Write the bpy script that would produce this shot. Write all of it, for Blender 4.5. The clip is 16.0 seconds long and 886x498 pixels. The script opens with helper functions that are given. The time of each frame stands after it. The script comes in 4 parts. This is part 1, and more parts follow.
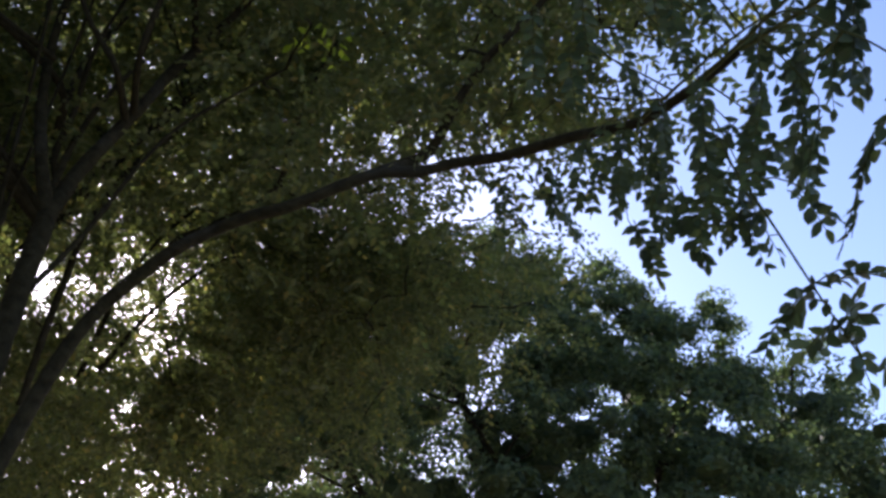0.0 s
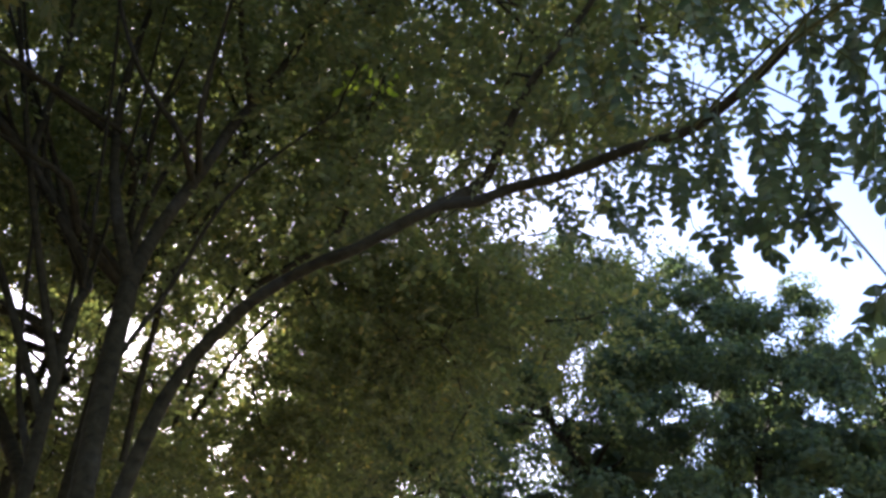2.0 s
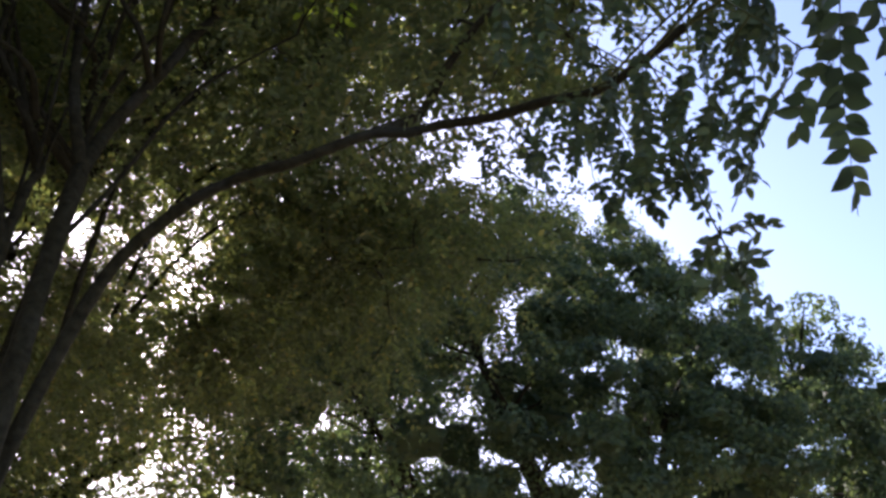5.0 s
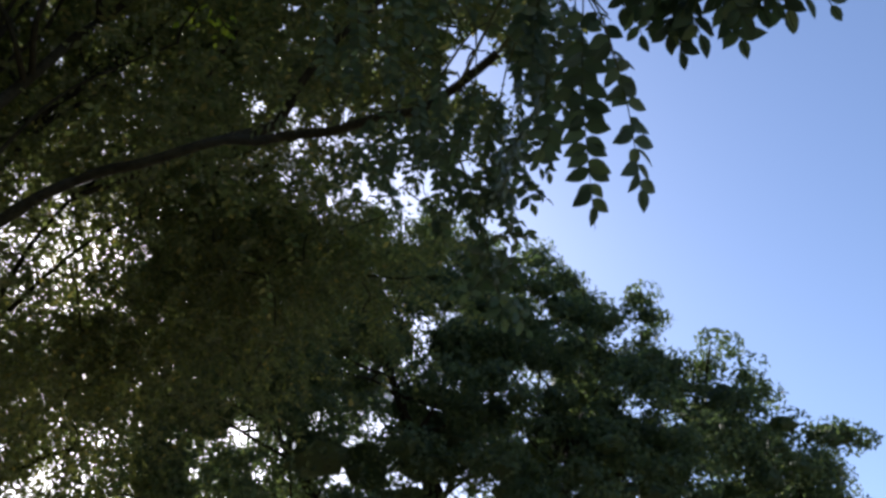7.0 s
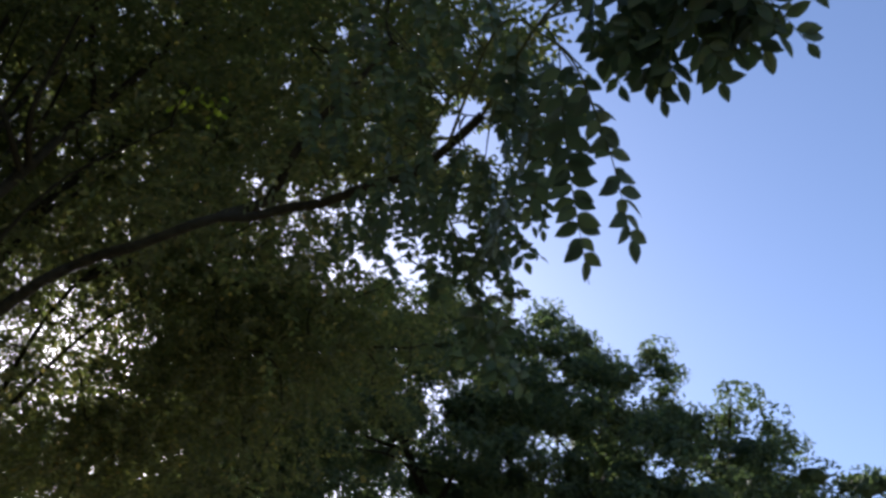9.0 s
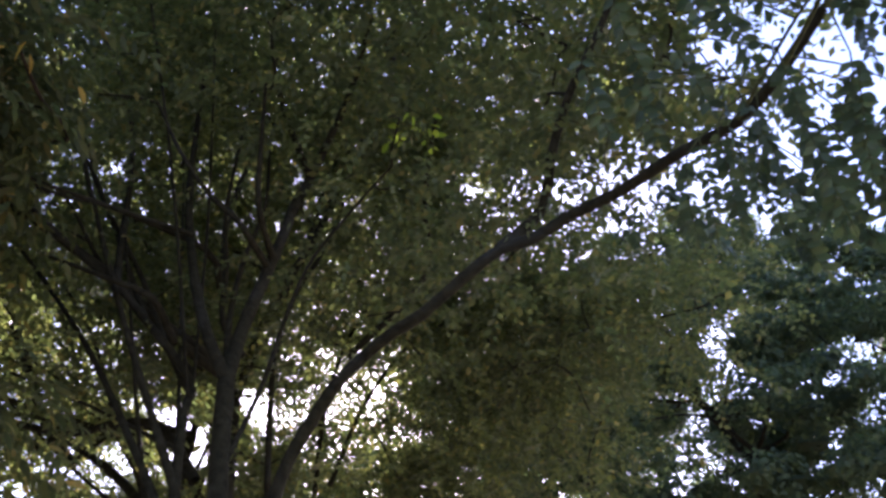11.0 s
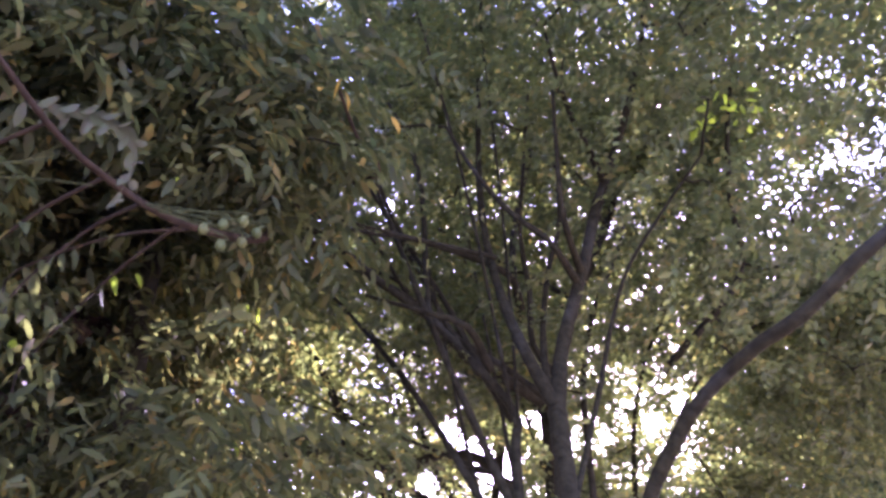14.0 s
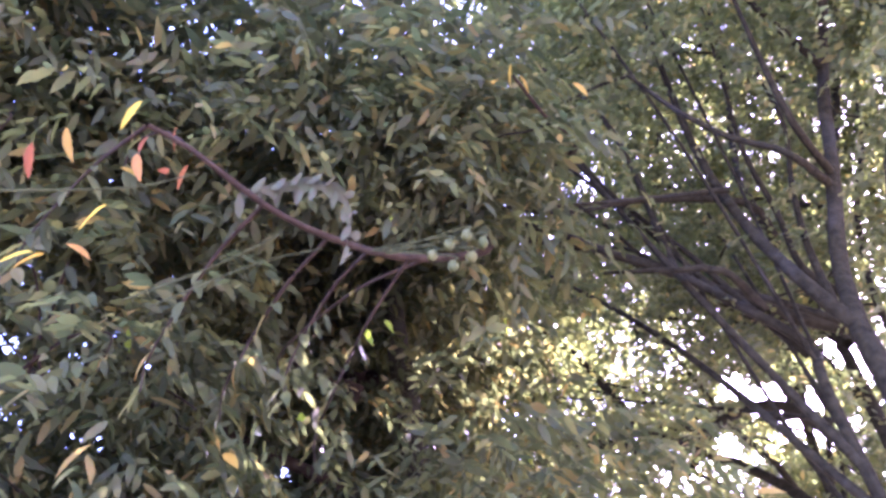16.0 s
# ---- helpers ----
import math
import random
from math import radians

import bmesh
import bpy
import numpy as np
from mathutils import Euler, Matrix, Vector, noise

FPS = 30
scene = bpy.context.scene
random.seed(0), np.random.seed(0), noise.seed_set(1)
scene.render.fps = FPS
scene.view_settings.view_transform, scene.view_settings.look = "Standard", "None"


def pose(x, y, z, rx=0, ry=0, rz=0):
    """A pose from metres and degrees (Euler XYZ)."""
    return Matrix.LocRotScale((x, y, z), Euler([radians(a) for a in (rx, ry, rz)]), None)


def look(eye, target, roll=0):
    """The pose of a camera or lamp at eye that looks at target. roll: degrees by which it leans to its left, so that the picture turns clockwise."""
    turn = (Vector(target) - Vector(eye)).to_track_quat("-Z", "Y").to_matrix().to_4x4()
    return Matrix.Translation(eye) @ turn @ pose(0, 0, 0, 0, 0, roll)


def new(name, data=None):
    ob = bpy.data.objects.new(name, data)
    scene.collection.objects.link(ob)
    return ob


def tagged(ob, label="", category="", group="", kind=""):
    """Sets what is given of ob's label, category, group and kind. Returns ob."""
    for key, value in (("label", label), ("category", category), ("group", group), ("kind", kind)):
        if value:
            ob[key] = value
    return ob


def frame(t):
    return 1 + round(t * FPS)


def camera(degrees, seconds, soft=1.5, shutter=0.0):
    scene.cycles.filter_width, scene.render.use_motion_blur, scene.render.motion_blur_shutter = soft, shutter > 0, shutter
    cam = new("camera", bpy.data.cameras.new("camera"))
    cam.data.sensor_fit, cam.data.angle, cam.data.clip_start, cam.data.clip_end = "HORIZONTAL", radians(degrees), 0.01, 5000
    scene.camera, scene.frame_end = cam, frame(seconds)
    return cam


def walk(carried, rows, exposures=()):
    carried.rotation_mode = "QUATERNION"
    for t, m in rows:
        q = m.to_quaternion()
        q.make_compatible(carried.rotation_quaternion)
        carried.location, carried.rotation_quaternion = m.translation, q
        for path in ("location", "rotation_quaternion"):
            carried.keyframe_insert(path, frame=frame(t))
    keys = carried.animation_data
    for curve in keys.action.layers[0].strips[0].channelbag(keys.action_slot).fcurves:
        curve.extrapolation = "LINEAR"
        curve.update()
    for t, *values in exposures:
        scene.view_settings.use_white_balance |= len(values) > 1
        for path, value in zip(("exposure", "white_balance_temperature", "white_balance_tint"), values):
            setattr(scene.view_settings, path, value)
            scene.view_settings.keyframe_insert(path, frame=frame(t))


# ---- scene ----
# ---- camera and walk ----
cam = camera(59.2, 16.0, soft=3.0, shutter=0.15)


def aim(x, y, z, yaw, pitch, roll):
    """A camera at x, y, z; yaw to the left of +y, pitch upward, in degrees."""
    a, p = radians(yaw), radians(pitch)
    way = Vector((-math.sin(a) * math.cos(p), math.cos(a) * math.cos(p), math.sin(p)))
    return look((x, y, z), Vector((x, y, z)) + way, roll)


PATH = [  # seconds, x, y, z, yaw, pitch, roll
    (0, -0.229, 0.517, 1.915, -4.05, 40.65, 0.11),
    (0.5, -0.242, 0.464, 1.966, -0.74, 41.21, 0.15),
    (1, -0.196, 0.384, 1.971, 0.81, 41.82, -0.33),
    (1.5, -0.202, 0.398, 1.950, 0.64, 40.55, -0.41),
    (2, -0.218, 0.457, 1.939, 2.56, 41.74, -1.75),
    (2.5, -0.221, 0.472, 1.902, 1.58, 41.27, -2.16),
    (3, -0.216, 0.428, 1.975, -0.49, 39.73, -1.01),
    (3.2, -0.206, 0.423, 1.973, -1.42, 39.10, -1.12),
    (5.3, -0.004, 0.225, 1.624, -1.14, 37.54, 2.78),
    (5.5, 0.044, 0.211, 1.603, -1.52, 37.57, 1.86),
    (6, 0.220, 0.245, 1.607, -3.35, 38.39, 1.01),
    (6.5, 0.286, 0.269, 1.585, -5.61, 39.02, 2.41),
    (7, 0.439, 0.160, 1.558, -5.40, 39.68, 2.84),
    (7.5, 0.456, 0.165, 1.575, -8.34, 39.99, 1.93),
    (8, 0.471, 0.162, 1.584, -10.03, 42.94, 1.79),
    (8.5, 0.450, 0.112, 1.584, -9.56, 43.34, 1.46),
    (9, 0.499, 0.199, 1.587, -4.18, 44.59, 0.27),
    (9.5, 0.475, 0.283, 1.704, 5.26, 45.49, -1.12),
    (9.7, 0.430, 0.306, 1.756, 7.23, 45.33, -3.25),
    (11.8, -0.221, 0.617, 2.384, 19.93, 41.08, -1.99),
    (12, -0.277, 0.654, 2.422, 21.84, 41.85, -0.36),
    (12.5, -0.316, 0.666, 2.433, 26.55, 42.54, 1.10),
    (13, -0.342, 0.574, 2.407, 29.56, 43.78, 1.96),
    (13.5, -0.366, 0.535, 2.378, 33.02, 44.34, 3.17),
    (14, -0.412, 0.500, 2.362, 37.72, 43.95, 2.65),
    (14.5, -0.422, 0.518, 2.382, 44.84, 43.36, 2.49),
    (15, -0.498, 0.544, 2.416, 50.00, 43.53, 0.28),
    (15.5, -0.530, 0.534, 2.431, 54.26, 43.96, -1.78),
    (16, -0.526, 0.534, 2.427, 59.09, 43.42, -1.40),
]
EXPOSURES = [(0, 1.72, 5850, 24), (1.5, 2.5, 5980, 24), (3.2, 2.15, 5870, 30), (5.5, 1.85, 6050, 27), (7, 1.12, 5850, 16), (9.0, 1.15, 5800, 18),
             (9.7, 1.17, 5800, 17), (11.8, 3.6, 5500, 54), (13, 4.05, 5470, 64), (14.5, 4.5, 5400, 69), (16, 5.25, 5250, 75)]
walk(cam, [(row[0], aim(*row[1:])) for row in PATH], EXPOSURES)

# ---- light ----
SUN_AZ, SUN_EL = 20.4, 31.0  # degrees to the left of +y, and up
sun_way = Vector((-math.sin(radians(SUN_AZ)) * math.cos(radians(SUN_EL)), math.cos(radians(SUN_AZ)) * math.cos(radians(SUN_EL)), math.sin(radians(SUN_EL))))
world = bpy.data.worlds.new("sky")
scene.world = world
world.use_nodes = True
sky = world.node_tree.nodes.new("ShaderNodeTexSky")
sky.sky_type, sky.sun_disc = "NISHITA", False
sky.sun_elevation, sky.sun_rotation = radians(SUN_EL), radians(-SUN_AZ)
sky.air_density, sky.dust_density, sky.ozone_density = 1.0, 1.2, 1.5
world.node_tree.nodes["Background"].inputs["Strength"].default_value = 0.1
world.node_tree.links.new(sky.outputs["Color"], world.node_tree.nodes["Background"].inputs["Color"])
sun_lamp = bpy.data.lights.new("sun", "SUN")
sun_lamp.energy, sun_lamp.angle, sun_lamp.color = 5.0, radians(0.53), (1.0, 0.93, 0.82)
new("sun", sun_lamp).matrix_world = look(sun_way * 60, (0, 0, 0))


# ---- materials ----
def node_material(name):
    m = bpy.data.materials.new(name)
    m.use_nodes = True
    return m, m.node_tree.nodes, m.node_tree.links, m.node_tree.nodes["Principled BSDF"]


def ramp(nodes, stops):
    r = nodes.new("ShaderNodeValToRGB")
    while len(r.color_ramp.elements) < len(stops):
        r.color_ramp.elements.new(0.5)
    for e, (at, c) in zip(r.color_ramp.elements, stops):
        e.position, e.color = at, (*c, 1)
    return r


def leaf_material(name, front, through_stops, single=False, part=0.5, rough=0.5):
    """A leaf that lets part of the light through; each leaf has a tone of its own."""
    m, nodes, links, skin = node_material(name)
    tone = nodes.new("ShaderNodeObjectInfo") if single else nodes.new("ShaderNodeNewGeometry")
    pick = tone.outputs["Random"] if single else tone.outputs["Random Per Island"]
    face, pass_on = ramp(nodes, front), ramp(nodes, through_stops)
    links.new(pick, face.inputs["Fac"])
    links.new(pick, pass_on.inputs["Fac"])
    place = nodes.new("ShaderNodeTexCoord")
    spots = nodes.new("ShaderNodeTexNoise")
    spots.inputs["Scale"].default_value, spots.inputs["Detail"].default_value = 45.0, 4.0
    links.new(place.outputs["Object"], spots.inputs["Vector"])
    shade = nodes.new("ShaderNodeMix")
    shade.data_type, shade.blend_type = "RGBA", "MULTIPLY"
    shade.inputs["Factor"].default_value = 0.6
    links.new(face.outputs["Color"], shade.inputs["A"])
    links.new(spots.outputs["Color"], shade.inputs["B"])
    links.new(shade.outputs["Result"], skin.inputs["Base Color"])
    skin.inputs["Roughness"].default_value = rough
    skin.inputs["Specular IOR Level"].default_value = 0.15
    bump = nodes.new("ShaderNodeBump")
    bump.inputs["Strength"].default_value, bump.inputs["Distance"].default_value = 0.3, 0.004
    links.new(spots.outputs["Fac"], bump.inputs["Height"])
    links.new(bump.outputs["Normal"], skin.inputs["Normal"])
    glow = nodes.new("ShaderNodeBsdfTranslucent")
    links.new(pass_on.outputs["Color"], glow.inputs["Color"])
    mix = nodes.new("ShaderNodeMixShader")
    mix.inputs["Fac"].default_value = part
    links.new(skin.outputs["BSDF"], mix.inputs[1])
    links.new(glow.outputs["BSDF"], mix.inputs[2])
    links.new(mix.outputs["Shader"], nodes["Material Output"].inputs["Surface"])
    return m


def bark_material(name, dark, light):
    m, nodes, links, skin = node_material(name)
    place = nodes.new("ShaderNodeTexCoord")
    grain = nodes.new("ShaderNodeTexNoise")
    grain.inputs["Scale"].default_value, grain.inputs["Detail"].default_value = 28.0, 8.0
    stain = nodes.new("ShaderNodeTexNoise")
    stain.inputs["Scale"].default_value, stain.inputs["Detail"].default_value = 3.5, 3.0
    for tex in (grain, stain):
        links.new(place.outputs["Object"], tex.inputs["Vector"])
    tones = ramp(nodes, [(0.3, dark), (0.7, light)])
    links.new(grain.outputs["Fac"], tones.inputs["Fac"])
    lichen = nodes.new("ShaderNodeMix")
    lichen.data_type = "RGBA"
    spread = ramp(nodes, [(0.55, (0, 0, 0)), (0.75, (0.5, 0.5, 0.5))])
    links.new(stain.outputs["Fac"], spread.inputs["Fac"])
    links.new(spread.outputs["Color"], lichen.inputs["Factor"])
    links.new(tones.outputs["Color"], lichen.inputs["A"])
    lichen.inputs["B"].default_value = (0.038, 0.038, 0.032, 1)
    links.new(lichen.outputs["Result"], skin.inputs["Base Color"])
    skin.inputs["Roughness"].default_value = 0.9
    skin.inputs["Specular IOR Level"].default_value = 0.08
    bump = nodes.new("ShaderNodeBump")
    bump.inputs["Strength"].default_value, bump.inputs["Distance"].default_value = 0.7, 0.02
    links.new(grain.outputs["Fac"], bump.inputs["Height"])
    links.new(bump.outputs["Normal"], skin.inputs["Normal"])
    return m


GREEN = [(0.0, (0.05, 0.065, 0.03)), (0.5, (0.076, 0.091, 0.038)), (0.9, (0.106, 0.117, 0.045)), (1.0, (0.17, 0.14, 0.048))]
GREEN_LIT = [(0.0, (0.155, 0.21, 0.055)), (0.6, (0.25, 0.305, 0.066)), (0.93, (0.37, 0.39, 0.08)), (1.0, (0.51, 0.445, 0.085))]
DEEP = [(0.0, (0.042, 0.064, 0.036)), (0.6, (0.062, 0.09, 0.046)), (1.0, (0.096, 0.122, 0.054))]
DEEP_LIT = [(0.0, (0.09, 0.145, 0.05)), (0.7, (0.15, 0.21, 0.06)), (1.0, (0.25, 0.30, 0.075))]
WARM = [(0.0, (0.044, 0.056, 0.025)), (0.6, (0.073, 0.086, 0.034)), (0.93, (0.108, 0.108, 0.04)), (1.0, (0.19, 0.14, 0.042))]
WARM_LIT = [(0.0, (0.10, 0.135, 0.04)), (0.6, (0.165, 0.19, 0.05)), (0.93, (0.26, 0.255, 0.06)), (1.0, (0.42, 0.31, 0.06))]
leaf_green = leaf_material("leaf_green", GREEN, GREEN_LIT, part=0.3)
# Fruit tree's hanging leaves: silhouette shade put into darker, less translucent copies.
leaflet_shaded = leaf_material("leaflet_shaded_green", DEEP, DEEP_LIT, single=True, part=0.2)
leaf_frond_shaded = leaf_material("frond_shaded_green", DEEP, DEEP_LIT, part=0.2)
leaf_deep = leaf_material("leaf_deep_green", DEEP, DEEP_LIT, part=0.35, rough=0.65)
leaf_warm = leaf_material("leaf_olive", WARM, WARM_LIT, part=0.4, rough=0.6)
leaf_olive_single = leaf_material("leaf_olive_single", WARM, WARM_LIT, single=True, part=0.4, rough=0.6)
leaf_yellow = leaf_material("leaf_yellow", [(0, (0.35, 0.22, 0.03)), (0.5, (0.45, 0.33, 0.05)), (1, (0.42, 0.2, 0.05))],
                            [(0, (0.5, 0.3, 0.03)), (0.5, (0.6, 0.45, 0.05)), (1, (0.55, 0.22, 0.04))], single=True)
# Backlit glow of some leaves, put into a brighter lime colour.
leaf_backlit_lime = leaf_material("leaf_backlit_lime", [(0, (0.2, 0.3, 0.03)), (1, (0.28, 0.36, 0.04))], [(0, (0.4, 0.6, 0.03)), (1, (0.5, 0.65, 0.05))], single=True, part=0.6)
leaf_red = leaf_material("leaf_red", [(0, (0.16, 0.06, 0.03)), (1, (0.22, 0.09, 0.04))], [(0, (0.3, 0.09, 0.03)), (1, (0.36, 0.14, 0.04))], single=True)
leaf_grey = leaf_material("leaf_dry_grey", [(0, (0.075, 0.08, 0.036)), (1, (0.105, 0.108, 0.05))], [(0, (0.2, 0.19, 0.14)), (1, (0.22, 0.2, 0.15))], single=True, part=0.25)
fruit_skin = leaf_material("fruit_green", [(0, (0.09, 0.11, 0.035)), (1, (0.13, 0.14, 0.045))], [(0, (0.3, 0.33, 0.06)), (1, (0.36, 0.34, 0.08))], single=True, part=0.2)
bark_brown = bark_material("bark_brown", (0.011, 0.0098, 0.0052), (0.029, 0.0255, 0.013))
bark_red = bark_material("bark_red_brown", (0.018, 0.012, 0.0075), (0.042, 0.028, 0.016))
stem_green = bark_material("stem_green", (0.035, 0.04, 0.015), (0.07, 0.078, 0.028))


def ground_material():
    m, nodes, links, skin = node_material("grass_and_soil")
    place = nodes.new("ShaderNodeTexCoord")
    fine, wide = nodes.new("ShaderNodeTexNoise"), nodes.new("ShaderNodeTexNoise")
    fine.inputs["Scale"].default_value, wide.inputs["Scale"].default_value = 14.0, 0.6
    fine.inputs["Detail"].default_value = 8.0
    for tex in (fine, wide):
        links.new(place.outputs["Object"], tex.inputs["Vector"])
    # Soil is out of view; kept pale so its bounce lifts the leaf undersides.
    soil = ramp(nodes, [(0.3, (0.20, 0.16, 0.11)), (0.7, (0.40, 0.33, 0.23))])
    grass = ramp(nodes, [(0.3, (0.04, 0.07, 0.02)), (0.7, (0.10, 0.14, 0.04))])
    mask = ramp(nodes, [(0.52, (0, 0, 0)), (0.66, (1, 1, 1))])
    links.new(fine.outputs["Fac"], soil.inputs["Fac"])
    links.new(fine.outputs["Fac"], grass.inputs["Fac"])
    links.new(wide.outputs["Fac"], mask.inputs["Fac"])
    mix = nodes.new("ShaderNodeMix")
    mix.data_type = "RGBA"
    links.new(mask.outputs["Color"], mix.inputs["Factor"])
    links.new(soil.outputs["Color"], mix.inputs["A"])
    links.new(grass.outputs["Color"], mix.inputs["B"])
    links.new(mix.outputs["Result"], skin.inputs["Base Color"])
    skin.inputs["Roughness"].default_value = 0.95
    return m


# ---- tools for plants ----
rng = np.random.default_rng(7)


def thing(name, at, label, category, group=""):
    ob = new(name)
    ob.location = at
    ob.empty_display_size = 0.2
    return tagged(ob, label, category, group)


def part_mesh(name, mesh, material, parent, label="", kind=""):
    """One mesh object under a thing or a part; the mesh is given in the world's metres."""
    mesh.materials.append(material)
    ob = new(name, mesh)
    root = parent
    place = Vector((0, 0, 0))
    while root:
        place += root.location
        root = root.parent
    ob.location = -place
    ob.parent = parent
    return tagged(ob, label, kind=kind)


def mesh_of(name, verts, faces, smooth=True):
    """A mesh from arrays: verts n x 3, faces m x k (all of k corners)."""
    verts, faces = np.asarray(verts, np.float32), np.asarray(faces, np.int32)
    me = bpy.data.meshes.new(name)
    me.vertices.add(len(verts))
    me.vertices.foreach_set("co", verts.ravel())
    me.loops.add(faces.size)
    me.loops.foreach_set("vertex_index", faces.ravel())
    me.polygons.add(len(faces))
    me.polygons.foreach_set("loop_start", np.arange(0, faces.size, faces.shape[1], dtype=np.int32))
    me.update(calc_edges=True)
    me.polygons.foreach_set("use_smooth", np.full(len(faces), smooth))
    me.validate()
    return me


def unit(v):
    v = np.asarray(v, float)
    return v / np.maximum(np.linalg.norm(v, axis=-1, keepdims=True), 1e-9)


def spline(points, step=0.08):
    """A smooth line through the points."""
    p = np.asarray(points, float)
    p = np.vstack([2 * p[0] - p[1], p, 2 * p[-1] - p[-2]])
    out = []
    for a, b, c, d in zip(p, p[1:], p[2:], p[3:]):
        n = max(2, int(np.linalg.norm(c - b) / step))
        s = np.linspace(0, 1, n, endpoint=False)[:, None]
        out.append(0.5 * (2 * b + (c - a) * s + (2 * a - 5 * b + 4 * c - d) * s**2 + (3 * b - a - 3 * c + d) * s**3))
    return np.vstack([*out, p[-2:-1]])


def tube(line, r0, r1, sides=10, rough=0.06, power=1.0):
    """A tapered, slightly uneven stem along a line: verts and quads."""
    n = len(line)
    way = unit(np.gradient(line, axis=0))
    side = np.zeros((n, 3))
    side[0] = unit(np.cross(way[0], (0.31, 0.87, 0.38)))
    for i in range(1, n):
        side[i] = unit(side[i - 1] - way[i] * (side[i - 1] @ way[i]))
    up = np.cross(side, way)
    s = np.linspace(0, 1, n) ** power
    r = r0 + (r1 - r0) * s
    ang = np.linspace(0, 2 * np.pi, sides, endpoint=False)
    bulge = 1 + rough * (rng.standard_normal((n, 1)) * 0.6 + rng.standard_normal((1, sides)) + 0.3 * rng.standard_normal((n, sides)))
    ring = line[:, None] + (r[:, None] * bulge)[..., None] * (np.cos(ang)[None, :, None] * side[:, None] + np.sin(ang)[None, :, None] * up[:, None])
    i = np.arange(n - 1)[:, None] * sides
    j = np.arange(sides)[None, :]
    k = (j + 1) % sides
    quads = np.stack([i + j, i + k, i + sides + k, i + sides + j], -1).reshape(-1, 4)
    return ring.reshape(-1, 3), quads


def joined(pieces):
    """Many (verts, faces) as one."""
    verts, faces, at = [], [], 0
    for v, f in pieces:
        verts.append(v)
        faces.append(np.asarray(f) + at)
        at += len(v)
    return np.vstack(verts), np.vstack(faces)


def leaves(base, way, face, length, width, shape="far"):
    """Folded, drooping leaves: base points, directions, facings and sizes. shape: far (four points), oval (six) or near (ten, with a midrib)."""
    n = len(base)
    way = unit(way)
    side = unit(np.cross(way, face))
    face = np.cross(side, way)
    L, Wd = np.broadcast_to(length, n)[:, None], np.broadcast_to(width, n)[:, None]
    bend = rng.uniform(0.0, 0.22, (n, 1)) * L
    fold = rng.uniform(-0.05, 0.28, (n, 1)) * Wd

    def at(along, across):
        return base + way * L * along - face * bend * along**2 + side * Wd * 0.5 * across + face * fold * abs(across)

    if shape == "far":
        points, tris = [(0, 0), (0.45, 1), (1, 0), (0.45, -1)], [(0, 2, 1), (0, 3, 2)]
    elif shape == "oval":
        points = [(0, 0), (0.25, 0.85), (0.6, 0.85), (1, 0), (0.6, -0.85), (0.25, -0.85)]
        tris = [(0, 5, 1), (1, 5, 4), (1, 4, 2), (2, 4, 3)]
    else:
        points = [(0, 0), (0.16, 0.62), (0.42, 1.0), (0.74, 0.72), (1, 0), (0.74, -0.72), (0.42, -1.0), (0.16, -0.62), (0.3, 0), (0.66, 0)]
        tris = [(0, 8, 1), (1, 8, 2), (2, 8, 9), (2, 9, 3), (3, 9, 4), (4, 9, 5), (5, 9, 6), (6, 9, 8), (6, 8, 7), (7, 8, 0)]
    verts = np.stack([at(*p) for p in points], 1).reshape(-1, 3)
    o = (np.arange(n) * len(points))[:, None, None]
    return verts, (o + np.array(tris)[None]).reshape(-1, 3)


def fronds(at, way, length, count, leaf_len, leaf_wid, droop=0.35):
    """Feather-shaped leaves: stalks from the points in the directions, with paired leaflets. Gives leaflet arrays."""
    n = len(at)
    way = unit(way)
    side = unit(np.cross(way, (0, 0, 1.0)) + rng.normal(0, 0.25, (n, 3)))
    up = np.cross(side, way)
    s = (np.arange(count) + 0.8) / count
    length = np.broadcast_to(length, n)
    stalk = at[:, None] + way[:, None] * (length[:, None] * s)[..., None]
    stalk[..., 2] -= droop * length[:, None] * s**2
    turn = np.where(np.arange(count) % 2 == 0, 1.0, -1.0)[None, :, None]
    out = side[:, None] * turn * 0.85 + way[:, None] * 0.5 + rng.normal(0, 0.22, (n, count, 3))
    out[..., 2] -= droop * 0.9
    face = up[:, None] + rng.normal(0, 0.35, (n, count, 3))
    size = rng.uniform(0.75, 1.15, (n, count)) * (0.75 + 0.35 * np.sin(np.pi * s))[None]
    return (stalk.reshape(-1, 3), out.reshape(-1, 3), face.reshape(-1, 3), (leaf_len * size).ravel(), (leaf_wid * size).ravel())


def nearest_on(lines, p):
    best = None
    for line in lines:
        d = np.linalg.norm(line - p, axis=1) + 0.35 * np.maximum(line[:, 2] - p[2], 0)
        k = int(d.argmin())
        if best is None or d[k] < best[0]:
            best = (d[k], line[k])
    return best[1]


# ---- ground ----
bm = bmesh.new()
bmesh.ops.create_grid(bm, x_segments=60, y_segments=60, size=300)
for v in bm.verts:
    v.co.z = 0.05 * noise.noise(v.co * 0.11) - 0.0004 * max(0.0, v.co.length - 40)
me = bpy.data.meshes.new("ground")
bm.to_mesh(me)
bm.free()
me.materials.append(ground_material())
tagged(new("ground", me), "uneven soil with patches of short grass", "ground", kind="structure")

